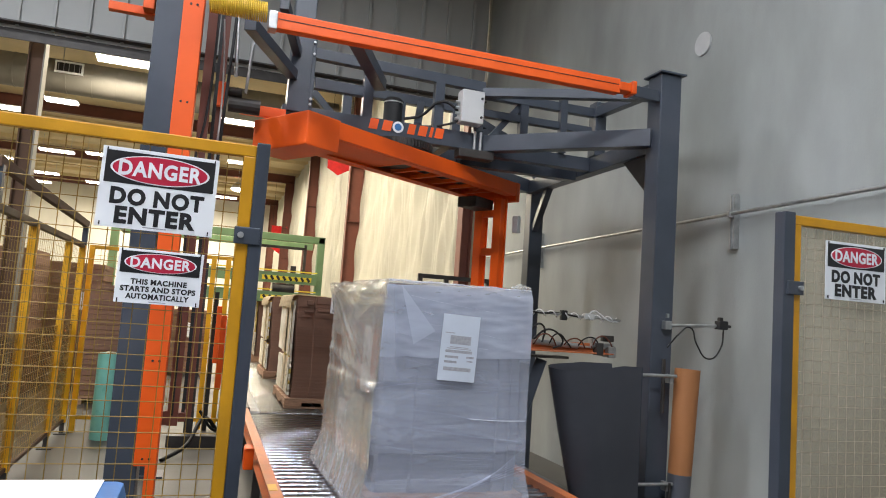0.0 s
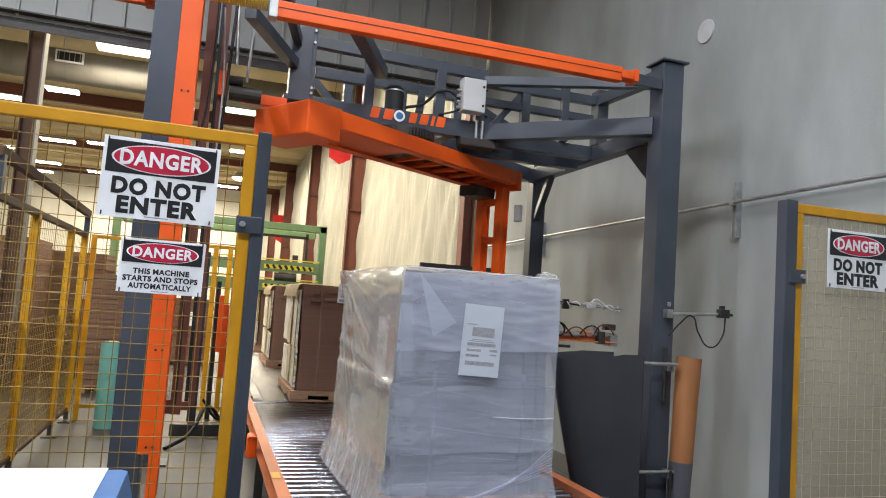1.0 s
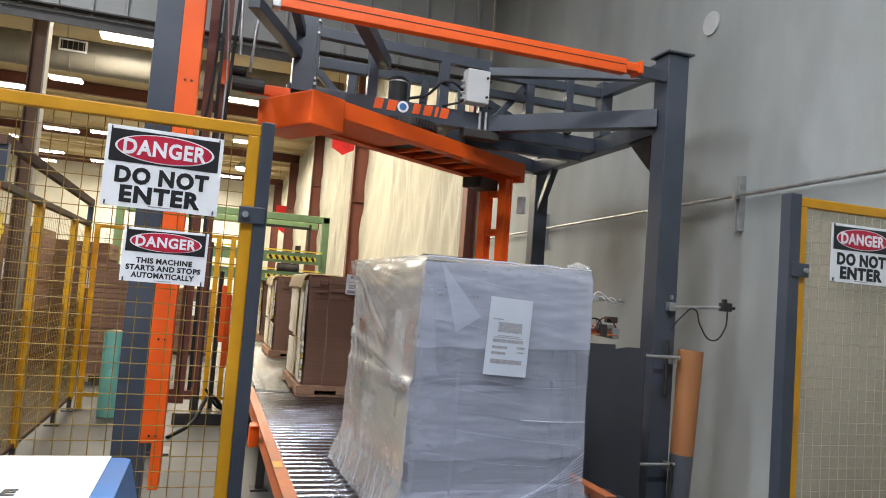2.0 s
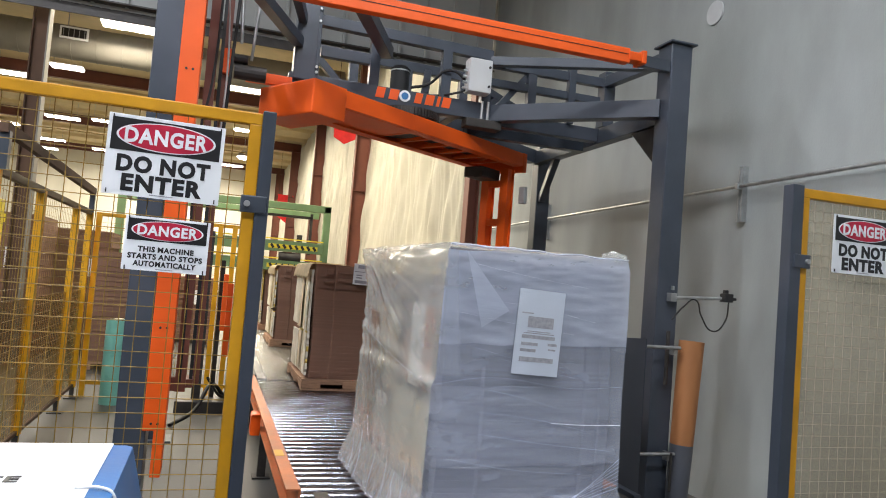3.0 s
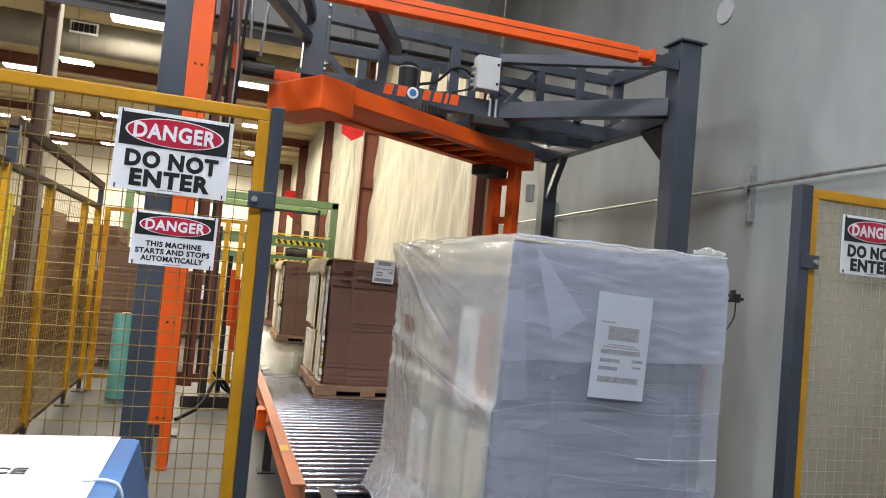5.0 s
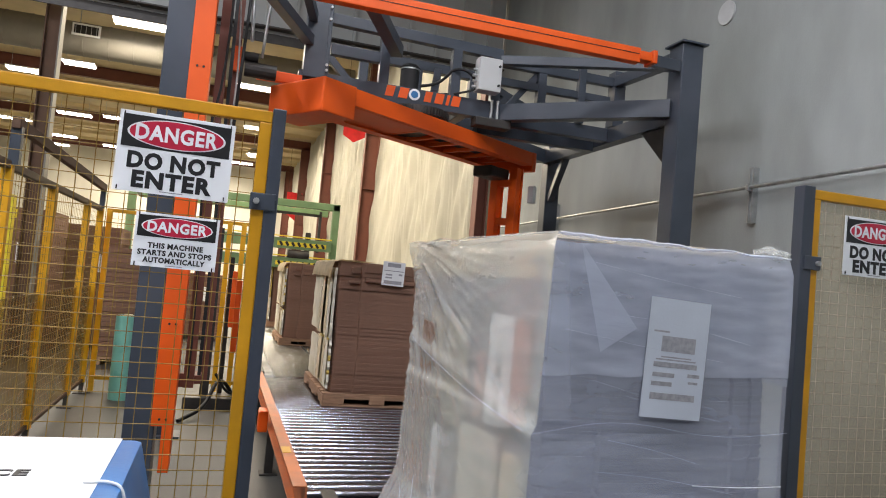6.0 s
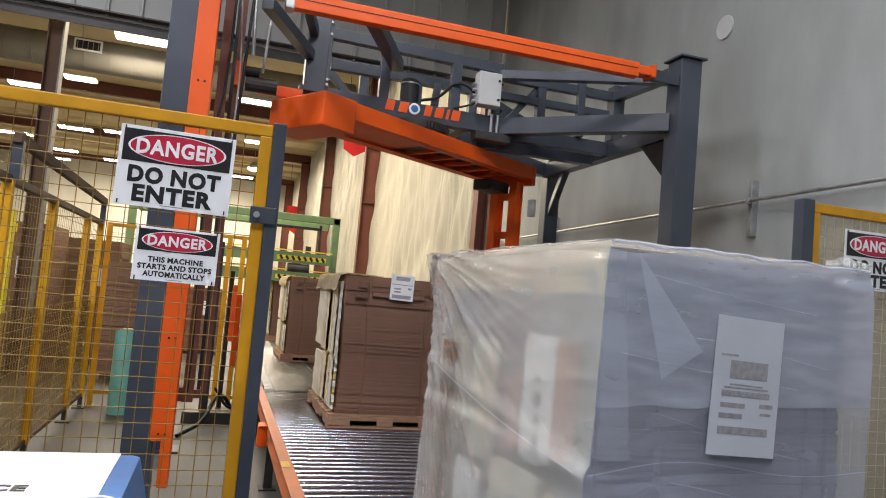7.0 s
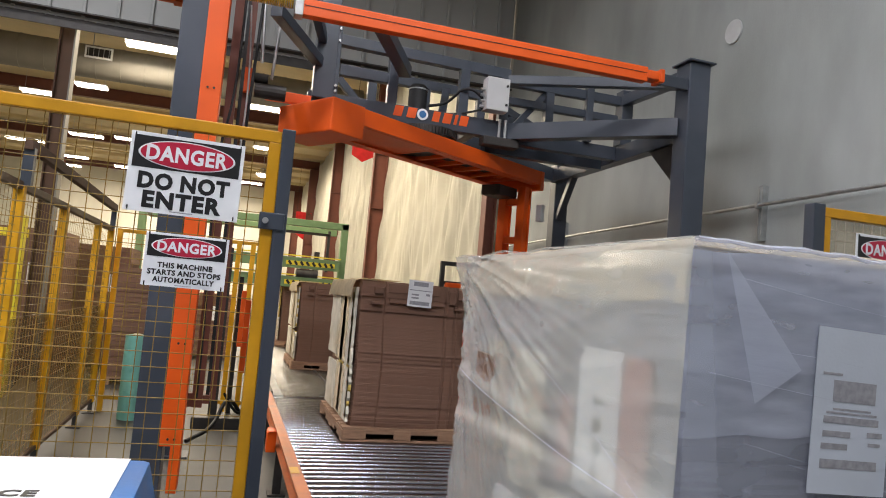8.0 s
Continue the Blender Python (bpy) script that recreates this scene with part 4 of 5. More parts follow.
        for v in bm.verts:
            v.co.x += (v.co.z - 2.925) * 0.18
        part("emblem_bar", bm, ORANGE, w, "slanted orange emblem block")
    bm = rods(((1.275, 5.219, 2.925), (1.275, 5.214, 2.925), 0.044), n=24)
    part("round_emblem", bm, SIGN_WHITE, w, "round white emblem", True)
    bm = rods(((1.275, 5.2139, 2.925), (1.275, 5.212, 2.925), 0.028), n=16)
    part("emblem_centre", bm, BLUE, w, "blue emblem centre")
    # turning ring below the beams
    bm = bmesh.new()
    rod(bm, (CX, 5.36, 2.765), (CX, 5.36, 2.835), 0.24, n=40)
    rod(bm, (CX, 5.36, 2.71), (CX, 5.36, 2.765), 0.20, n=40)
    rg = part("slewing_ring", bm, DARK, w, "dark toothed slewing ring", True)
    tooth = shape(boxes((0.245, 0, 0, 0.02, 0.014, 0.05)), "tooth", DARK)
    for i in range(56):
        ob = new("tooth", tooth)
        ob.parent = rg
        ob.matrix_basis = pose(CX, 5.36, 2.80, 0, 0, i * 360 / 56)
    part("cable_tray", boxes((1.92, 5.24, 2.80, 0.30, 0.12, 0.07), bevel=0.01), DARK, w)
    part("bolt_stack", rods(((1.95, 5.2, 2.80), (1.95, 5.2, 2.98), 0.012), ((1.9, 5.2, 2.80), (1.9, 5.2, 2.98), 0.012)), GALV, w)
    # front left mast
    m = part("mast", boxes((-0.345, 4.40, 1.95, 0.165, 0.26, 3.9), bevel=0.008), SLATE, w, "slate-grey mast column")
    part("foot_plate", boxes((-0.345, 4.4, 0.01, 0.34, 0.4, 0.02)), SLATE, m)
    cov = part("mast_cover", boxes((-0.225, 4.36, 2.24, 0.115, 0.2, 3.32), (-0.195, 4.36, 0.455, 0.055, 0.2, 0.26), bevel=0.004), ORANGE, w, "orange folded mast cover")
    hole = shape(rods(((0, 0, 0), (0, -0.004, 0), 0.007), n=8), "screw", BLACK)
    for z in (0.62, 1.15, 2.62, 3.2):
        for dx in (-0.015, 0.02):
            ob = new("screw", hole)
            ob.parent = cov
            ob.location = (-0.225 + dx, 4.259, z)
    part("inner_mast", boxes((-0.115, 4.55, 2.18, 0.06, 0.10, 2.84), (-0.16, 4.55, 0.80, 0.10, 0.06, 0.08)), BROWN_STEEL, w, "dark red inner mast rail")
    part("inner_mast", boxes((-0.035, 4.74, 2.16, 0.045, 0.05, 2.78), (-0.075, 4.66, 0.80, 0.06, 0.2, 0.05)), BROWN_STEEL, w, "dark red inner mast rail")
    part("chain", boxes((-0.06, 4.6, 2.17, 0.02, 0.02, 2.78)), BLACK, w)
    wire("hose", [(-0.08, 4.42, 3.4), (-0.1, 4.45, 2.6), (-0.14, 4.45, 2.3), (-0.12, 4.45, 1.2), (-0.12, 4.5, 0.82)], 0.008, BLACK, w)
    wire("hose", [(-0.05, 4.40, 3.2), (-0.02, 4.45, 2.75), (-0.03, 4.45, 2.2)], 0.006, GALV, w)
    wire("hose", [(0.02, 4.6, 3.3), (0.0, 4.6, 2.7), (-0.02, 4.62, 2.0)], 0.01, BLACK, w)
    part("head_arm", boxes((-0.56, 4.42, 3.16, 0.26, 0.05, 0.05), (-0.47, 4.42, 3.4, 0.06, 0.2, 0.5), bevel=0.004), ORANGE, w)
    part("head_motor", rods(((0.02, 4.75, 2.78), (0.22, 4.75, 2.78), 0.05), ((0.0, 4.75, 2.86), (0.1, 4.75, 2.86), 0.03), n=14), DARK, w)
    part("head_bracket", boxes((-0.02, 4.72, 2.82, 0.06, 0.08, 0.16), (0.25, 4.9, 2.80, 0.30, 0.05, 0.07), bevel=0.004), ORANGE, w)
    part("tie_bar", rods(((0.05, 4.7, 2.95), (0.02, 4.7, 3.6), 0.012), ((0.12, 4.7, 2.85), (0.16, 4.75, 3.5), 0.01)), GALV, w)
    # orange cross rail in front
    bm = boxes((1.40, 4.20, 3.165, 2.32, 0.07, 0.10), bevel=0.006)
    part("cross_rail", bm, ORANGE, w, "bright orange cross rail")
    part("rail_slot", boxes((1.40, 4.1645, 3.172, 2.30, 0.004, 0.004)), BLACK, w)
    part("rail_clamp", boxes((2.60, 4.2, 3.165, 0.10, 0.09, 0.06), (2.66, 4.2, 3.165, 0.035, 0.12, 0.09), bevel=0.008), ORANGE, w)
    part("rail_holder", bars(((2.66, 4.24, 3.17), (2.95, 4.30, 3.19), 0.05, 0.08)), SLATE, w)
    part("rail_end", boxes((0.22, 4.2, 3.16, 0.05, 0.09, 0.11), bevel=0.006), GALV, w)
    turns = [(-0.14 + k * 0.0125 / 8, 4.2 + 0.055 * math.cos(k * math.tau / 8), 3.21 + 0.055 * math.sin(k * math.tau / 8)) for k in range(8 * 26)]
    wire("coiled_hose", turns, 0.0050, YELLOW_COIL, w, "yellow coiled air hose")
    # uprights at the post: sensor arm, clamps, shield, tube
    part("sensor_bar", rods(((3.08, 4.22, 1.555), (3.44, 4.16, 1.575), 0.011), n=10), GALV, w, smooth=True)
    s = part("sensor", boxes((3.45, 4.15, 1.58, 0.07, 0.06, 0.06), (3.50, 4.15, 1.575, 0.05, 0.03, 0.02), (3.44, 4.15, 1.62, 0.03, 0.03, 0.03), bevel=0.006), BLACK, w, "small black photo sensor")
    wire("cable", [(3.47, 4.15, 1.55), (3.45, 4.15, 1.42), (3.36, 4.16, 1.34), (3.27, 4.18, 1.44), (3.22, 4.19, 1.55), (3.14, 4.2, 1.50), (3.06, 4.22, 1.40)], 0.0055, BLACK, w)
    wire("cable", [(3.13, 4.33, 3.0), (3.135, 4.32, 2.3), (3.128, 4.31, 1.4), (3.13, 4.32, 0.7)], 0.006, BLACK, w)
    part("bar_clamp", boxes((3.06, 4.235, 1.555, 0.05, 0.05, 0.06), (3.06, 4.23, 1.62, 0.02, 0.02, 0.03), bevel=0.005), GALV, w)
    for z in (1.21, 0.49):
        part("standoff", rods(((2.82, 4.16, z), (3.10, 4.16, z), 0.012), n=10), GALV, w, smooth=True)
        part("standoff_clamp", boxes((3.07, 4.2, z - 0.02, 0.025, 0.06, 0.06), bevel=0.004), GALV, w)
    part("hanger_rod", rods(((3.07, 4.15, 0.24), (3.07, 4.15, 0.5), 0.01), n=8), DARK, w)
    part("hanger_rod", rods(((3.05, 4.235, 0.95), (3.05, 4.235, 1.32), 0.014), n=8), DARK, w)
    bm = bmesh.new()
    n = 40
    cols = []
    for i in range(n + 1):
        u = i / n
        if u < 0.3:
            px_, py_ = 2.70 - 0.30 * u / 0.3, 4.33 - 0.01 * u
        elif u < 0.62:
            a = radians(90 + 180 * (u - 0.3) / 0.32)
            px_, py_ = 2.40 + 0.25 * math.cos(a), 4.20 + 0.13 * math.sin(a)
        else:
            px_, py_ = 2.40 + 0.37 * (u - 0.62) / 0.38, 4.07 + 0.03 * (u - 0.62)
        col = []
        lift = 0.045 - 0.05 * max(0.0, 1 - abs(u - 0.55) / 0.3)
        for z, k in ((0.03, 0.57), (0.35, 0.66), (0.8, 0.84), (1.22, 1.0)):
            col.append(bm.verts.new((2.80 + (px_ - 2.80) * k, py_, z + (lift if z > 1 else 0))))
        cols.append(col)
    for a, b in zip(cols, cols[1:]):
        for k in range(3):
            bm.faces.new((a[k], a[k + 1], b[k + 1], b[k]))
    bm.faces.ensure_lookup_table()
    bmesh.ops.solidify(bm, geom=bm.faces[:], thickness=0.006)
    part("shield", bm, RUBBER, w, "dark grey curled rubber shield", True)
    part("shield_strip", boxes((2.79, 4.13, 0.66, 0.035, 0.02, 1.2), bevel=0.004), SLATE, w)
    return w


RUBBER = surface("grey_rubber_sheet", (0.10, 0.107, 0.128), 0.42, 0, 0.12, 2.5, 0.05)
wrap_machine = wrapper()


def core_tube():
    t = thing("core_tube", "brown cardboard tube half standing in a grey sleeve", "tube", 3.19, 4.2, 0)
    bm = bmesh.new()
    rod(bm, (-0.005, 0, 0.52), (0.03, 0, 1.26), 0.078, 0.086, 24, False)
    bmesh.ops.solidify(bm, geom=bm.faces[:], thickness=0.008)
    part("tube", bm, TUBE_CARD, t, "brown spiral cardboard tube", True)
    bm = bmesh.new()
    rod(bm, (-0.03, 0, 0.0), (-0.004, 0, 0.55), 0.07, 0.08, 24, True)
    part("sleeve", bm, RUBBER, t, "grey sleeve", True)


core_tube()


def rotary_arm():
    a = thing("rotary_arm", "orange rotating arm with film carriage mast under the gantry", "wrapping arm", CX - 0.065, 5.28, 0.02, 32.5)
    # local x runs along the arm, the near face is at -0.3
    bm = bmesh.new()
    box(bm, -0.975, -0.025, 2.605, 0.28, 0.56, 0.22, None, 0.012)
    part("counterweight", bm, ORANGE, a, "orange counterweight box")
    for y in (-0.285, 0.235):
        rail = part("arm_rail", boxes((0.22, y, 2.648, 2.14, 0.03, 0.115), bevel=0.004), ORANGE, a)
        for z in (2.701, 2.595):
            part("flange", boxes((0.22, y - math.copysign(0.052, y), z, 2.13, 0.07, 0.01), bevel=0.002), ORANGE, rail)
    part("deck_plate", boxes((-0.46, -0.025, 2.612, 0.76, 0.43, 0.012)), ORANGE, a)
    # Dark plate added to stand in for the shade inside the arm.
    part("shade_plate", boxes((0.58, -0.025, 2.685, 1.30, 0.40, 0.008)), DARK, a, "dark plate added as shade inside the arm")
    rung = shape(boxes((0, 0, 0, 0.035, 0.43, 0.03), bevel=0.004), "rung", ORANGE)
    for i in range(6):
        ob = new("rung", rung)
        ob.parent = a
        ob.location = (-0.05 + i * 0.235, -0.025, 2.622)
    part("diagonal", bars(((0.95, -0.2, 2.64), (1.2, 0.17, 2.64), 0.03, 0.03)), ORANGE, a)
    part("hub", rods(((0, 0.05, 2.63), (0, 0.05, 2.72), 0.17), n=28), DARK, a, smooth=True)
    part("arm_end", boxes((1.30, -0.025, 2.625, 0.06, 0.56, 0.17), bevel=0.01), ORANGE, a)
    for y in (-0.205, -0.005):
        part("mast_rail", boxes((1.17, y, 1.55, 0.07, 0.08, 2.0), (1.205, y, 1.55, 0.012, 0.115, 2.0), bevel=0.004), ORANGE, a)
    for z in (2.42, 2.08, 1.74, 1.4, 1.0, 0.62):
        part("mast_rung", boxes((1.17, -0.105, z, 0.05, 0.17, 0.06), bevel=0.004), ORANGE, a)
    part("carriage", boxes((1.28, -0.1, 1.2, 0.14, 0.34, 0.7), bevel=0.02), DARK, a, "dark film carriage")
    part("gearbox", boxes((1.02, -0.05, 2.49, 0.26, 0.2, 0.09), (0.93, -0.1, 2.47, 0.08, 0.1, 0.06), bevel=0.012), DARK, a)
    part("sensor_box", boxes((1.26, -0.33, 2.33, 0.05, 0.06, 0.15), bevel=0.008), BOX_GREY, a)
    return a


rotary_arm()


def cutter():
    c = thing("film_cutter", "orange film clamp and cutter arm with hoses", "film cutter", 0, 0, 0)
    part("post", boxes((2.50, 5.35, 0.62, 0.09, 0.09, 1.24), (2.50, 5.35, 0.01, 0.24, 0.24, 0.02), bevel=0.005), SLATE, c)
    part("brace", bars(((2.50, 5.32, 0.75), (2.62, 5.25, 1.22), 0.05, 0.09)), SLATE, c)
    part("shelf", boxes((2.62, 5.25, 1.245, 0.4, 0.16, 0.02)), DARK, c)
    part("arm", boxes((2.83, 5.22, 1.335, 0.8, 0.05, 0.075), (2.83, 5.19, 1.295, 0.76, 0.12, 0.012), bevel=0.004), RAIL_ORANGE, c)
    part("cylinder", rods(((2.5, 5.18, 1.36), (2.9, 5.18, 1.345), 0.022), ((2.9, 5.18, 1.345), (3.18, 5.18, 1.335), 0.009), n=12), GALV, c, smooth=True)
    part("clamp_head", boxes((3.12, 5.2, 1.36, 0.2, 0.09, 0.03), (3.2, 5.2, 1.31, 0.07, 0.12, 0.09), (3.05, 5.2, 1.40, 0.05, 0.06, 0.05), bevel=0.006), GALV, c)
    part("sensor_rod", rods(((2.4, 5.2, 1.60), (3.30, 5.2, 1.575), 0.009), n=8), GALV, c)
    part("sensor", boxes((2.77, 5.2, 1.585, 0.05, 0.04, 0.08), bevel=0.004), BLACK, c)
    part("sensor_head", boxes((3.0, 5.2, 1.59, 0.09, 0.04, 0.05), bevel=0.006), BOX_GREY, c)
    part("rod_post", rods(((2.42, 5.2, 1.2), (2.42, 5.2, 1.65), 0.014)), SLATE, c)
    wire("hose", [(2.5, 5.17, 1.38), (2.58, 5.12, 1.46), (2.68, 5.12, 1.44), (2.74, 5.14, 1.36), (2.66, 5.14, 1.32)], 0.008, BLACK, c)
    wire("hose", [(2.46, 5.17, 1.34), (2.5, 5.12, 1.50), (2.56, 5.12, 1.48), (2.56, 5.14, 1.36)], 0.008, BLACK, c)
    turns = [(2.42 + 0.015 * k, 5.2 + 0.022 * math.cos(k * 0.9), 1.60 - 0.0004 * k + 0.022 * math.sin(k * 0.9)) for k in range(58)]
    wire("twisted_cable", turns, 0.005, PAPER, c, "pale cable twisted round the rod")
    rnd = random.Random(12)
    for k in range(5):
        x = 2.5 + 0.13 * k
        wire("hose", [(x, 5.17, 1.34), (x + 0.05, 5.12, 1.40 + rnd.uniform(0, 0.05)), (x + 0.14, 5.13, 1.37 + rnd.uniform(0, 0.05)), (x + 0.2, 5.16, 1.33)], 0.006, BLACK if k % 2 else BROWN_STEEL, c)
    part("valve_block", boxes((3.16, 5.16, 1.42, 0.10, 0.05, 0.05), (3.08, 5.16, 1.33, 0.06, 0.07, 0.10), bevel=0.006), DARK, c)
    wire("tie", [(3.0, 5.2, 1.61), (3.04, 5.19, 1.64), (3.1, 5.2, 1.62), (3.18, 5.19, 1.57), (3.28, 5.2, 1.56)], 0.006, PAPER, c)
    wire("tie", [(2.42, 5.19, 1.61), (2.55, 5.18, 1.59), (2.7, 5.2, 1.6), (2.9, 5.19, 1.58)], 0.007, BLACK, c)


cutter()


# ---- gates and fence ----
def mesh_panel(x0, x1, z0, z1, gap, r, name, owner, material):
    bm = bmesh.new()
    nx, nz = max(1, round((x1 - x0) / gap)), max(1, round((z1 - z0) / gap))
    for i in range(nx + 1):
        x = x0 + (x1 - x0) * i / nx
        rod(bm, (x, 0, z0), (x, 0, z1), r, n=5, caps=False)
    for i in range(nz + 1):
        z = z0 + (z1 - z0) * i / nz
        rod(bm, (x0, -0.004, z), (x1, -0.004, z), r, n=5, caps=False)
    ob = part(name, bm, material, owner, "welded wire mesh", True)
    ob["kind"] = "stuff"
    return ob


def hazy_sheet(name, colour, haze):
    """See-through sheet: mostly clear, with a thin patchy haze of the given colour."""
    m = bpy.data.materials.new(name)
    m.use_nodes = True
    n, l = m.node_tree.nodes, m.node_tree.links
    n.remove(n["Principled BSDF"])
    clear, haze_body, mix = n.new("ShaderNodeBsdfTransparent"), n.new("ShaderNodeBsdfDiffuse"), n.new("ShaderNodeMixShader")
    patchiness = n.new("ShaderNodeTexNoise")
    patchiness.inputs["Scale"].default_value, patchiness.inputs["Detail"].default_value = 2.2, 6
    amount = n.new("ShaderNodeMapRange")
    amount.inputs[1].default_value, amount.inputs[2].default_value = 0.3, 0.7
    amount.inputs[3].default_value, amount.inputs[4].default_value = haze * 0.75, haze * 1.25
    l.new(patchiness.outputs["Fac"], amount.inputs[0])
    haze_body.inputs["Color"].default_value = (*colour, 1)
    clear.inputs["Color"].default_value = (0.97, 0.93, 0.84, 1)
    l.new(amount.outputs[0], mix.inputs[0])
    l.new(clear.outputs[0], mix.inputs[1])
    l.new(haze_body.outputs[0], mix.inputs[2])
    l.new(mix.outputs[0], n["Material Output"].inputs["Surface"])
    return m


# Sheets added to give the mesh a tan haze and tint what shows through.
TAN_HAZE = hazy_sheet("tan_haze_sheet", (0.50, 0.37, 0.19), 0.42)
PALE_SHEET = hazy_sheet("pale_haze_sheet", (0.46, 0.41, 0.33), 0.20)


def sign(owner_label, x, y, z, w, h, tilt, lines, head, yaw=0):
    s = thing("danger_sign", owner_label, "sign", x, y, z, 0, group="danger signs")
    s.matrix_basis = pose(x, y, z, 0, tilt, yaw)
    part("panel", boxes((0, 0, 0, w, 0.003, h), bevel=0.0012), SIGN_WHITE, s)
    hh = h * head
    hz = h / 2 - hh / 2 - h * 0.045
    part("black_field", boxes((0, -0.0022, hz, w * 0.935, 0.0012, hh)), SIGN_BLACK, s)
    bm = bmesh.new()
    for r, yy, keep in ((1.0, -0.0036, SIGN_WHITE), (0.955, -0.0046, SIGN_RED)):
        bm = bmesh.new()
        bmesh.ops.create_cone(bm, cap_ends=True, segments=48, radius1=1, radius2=1, depth=0.001, matrix=Matrix.Translation((0, yy, hz)) @ Matrix.Diagonal((w * 0.425 * r, 1, hh * (0.45 if r == 1 else 0.42), 1)) @ Matrix.Rotation(radians(90), 4, "X"))
        part("oval", bm, keep, s, "red oval" if r < 1 else "white oval rim")
    letters("danger_lettering", "DANGER", w * 0.71, hh * 0.50, SIGN_WHITE, s, Matrix.Translation((0, -0.0056, hz)), 0.034)
    for text, tz, wide, high in lines:
        letters("sign_lettering", text, wide * w, high * h, SIGN_BLACK, s, Matrix.Translation((0, -0.0022, tz * h)), 0.05 if high > 0.15 else 0.04)
    part("fine_print", boxes((0, -0.002, -h * 0.465, w * 0.2, 0.0006, h * 0.012)), GREY_PRINT, s)
    for dx in (-0.46, 0.46):
        for dz in (-0.46, 0.46):
            part("tie", boxes((dx * w, -0.003, dz * h, 0.004, 0.006, 0.014), bevel=0.001), BLACK, s)
    return s


DO_NOT = [("DO NOT", -0.10, 0.80, 0.215), ("ENTER", -0.335, 0.69, 0.215)]
STARTS = [("THIS MACHINE", -0.10, 0.66, 0.105), ("STARTS AND STOPS", -0.235, 0.88, 0.105), ("AUTOMATICALLY", -0.37, 0.74, 0.105)]


def gate(name, label, x0, x1, y, hinge_x, gap, r, wire_mat, thick, backing=None):
    g = thing(name, label, "gate", 0, y, 0, group="fence gates")
    top, bot, t = 2.06, 0.14, 0.042
    part("frame_top", boxes(((x0 + x1) / 2, 0, top - t / 2, x1 - x0, 0.04, t), bevel=0.004), YELLOW, g)
    part("frame_bottom", boxes(((x0 + x1) / 2, 0, bot + t / 2, x1 - x0, 0.04, t), bevel=0.004), YELLOW, g)
    for x in (x0 + t / 2, x1 - t / 2):
        part("stile", boxes((x, 0, (top + bot) / 2, t, 0.04, top - bot - 2 * t), bevel=0.004), YELLOW, g)
    mesh_panel(x0 + t, x1 - t, bot + t, top - t, gap, r, "mesh", g, wire_mat)
    if backing:
        part("tinted_sheet", boxes(((x0 + x1) / 2, 0.012, (top + bot) / 2, x1 - x0 - 2 * t, 0.003, top - bot - 2 * t)), backing, g, "tan see-through sheet added behind the mesh")
    p = part("post", boxes((hinge_x, 0, 1.035, thick, 0.06, 2.07), bevel=0.004), SLATE, g, "slate-grey gate post")
    part("foot_plate", boxes((hinge_x, 0, 0.008, 0.15, 0.15, 0.016)), SLATE, p)
    s = 1 if hinge_x > x0 else -1
    lt = part("latch", boxes((hinge_x - s * 0.03, -0.034, 1.735, 0.088, 0.01, 0.06), bevel=0.004), SLATE, g, "slate-grey latch plate with bolt")
    part("bolt", rods(((hinge_x - s * 0.052, -0.052, 1.735), (hinge_x - s * 0.052, -0.038, 1.735), 0.011), n=10), GALV, lt)
    return g


gate("safety_gate", "yellow framed wire mesh gate with danger signs", -1.30, 0.124, 2.60, 0.147, 0.0508, 0.0017, WIRE, 0.046)
gate("safety_gate", "yellow framed mesh gate beside the concrete wall", 2.434, 3.76, 2.50, 2.404, 0.05, 0.0009, GREY_WIRE, 0.060, PALE_SHEET)
sign("white danger sign reading do not enter, tied to mesh", -0.183, 2.566, 1.853, 0.370, 0.270, 0.6, DO_NOT, 0.40)
sign("white danger sign warning of automatic starts, tied to mesh", -0.151, 2.566, 1.565, 0.268, 0.180, 0.4, STARTS, 0.40)
sign("white danger sign reading do not enter by the wall", 2.780, 2.468, 1.832, 0.356, 0.262, 0, DO_NOT, 0.40)


def fence_run(label, x, y0, y1, posts, top=2.0):
    f = thing("safety_fence", label, "fence", x, 0, 0, group="safety fences")
    for y in posts:
        p = part("post", boxes((0, y, (top + 0.12) / 2, 0.062, 0.062, top - 0.12), bevel=0.005), LIT_YELLOW, f)
        part("foot", boxes((0, y, 0.06, 0.04, 0.04, 0.12), (0, y, 0.006, 0.13, 0.13, 0.012)), DARK, p)
    part("top_rail", boxes((0, (y0 + y1) / 2, top, 0.05, y1 - y0, 0.05), bevel=0.004), RUST_RAIL, f)
    part("bottom_rail", boxes((0, (y0 + y1) / 2, 0.14, 0.03, y1 - y0, 0.03), bevel=0.004), GREY_STEEL, f)
    m = mesh_panel(y0, y1, 0.16, top - 0.03, 0.072, 0.0014, "mesh", f, WIRE)
    m.matrix_basis = pose(0, 0, 0, 0, 0, 90)
    part("tinted_sheet", boxes((-0.012, (y0 + 2.2 + y1) / 2, 0.66, 0.004, y1 - y0 - 2.2, 1.0)), TAN_HAZE, f, "tan hazy sheet added behind the fence mesh")
    return f


fence_run("yellow posts with wire mesh along the machine side", -1.30, 2.7, 8.55, (2.75, 4.95, 6.2, 7.7, 8.5))


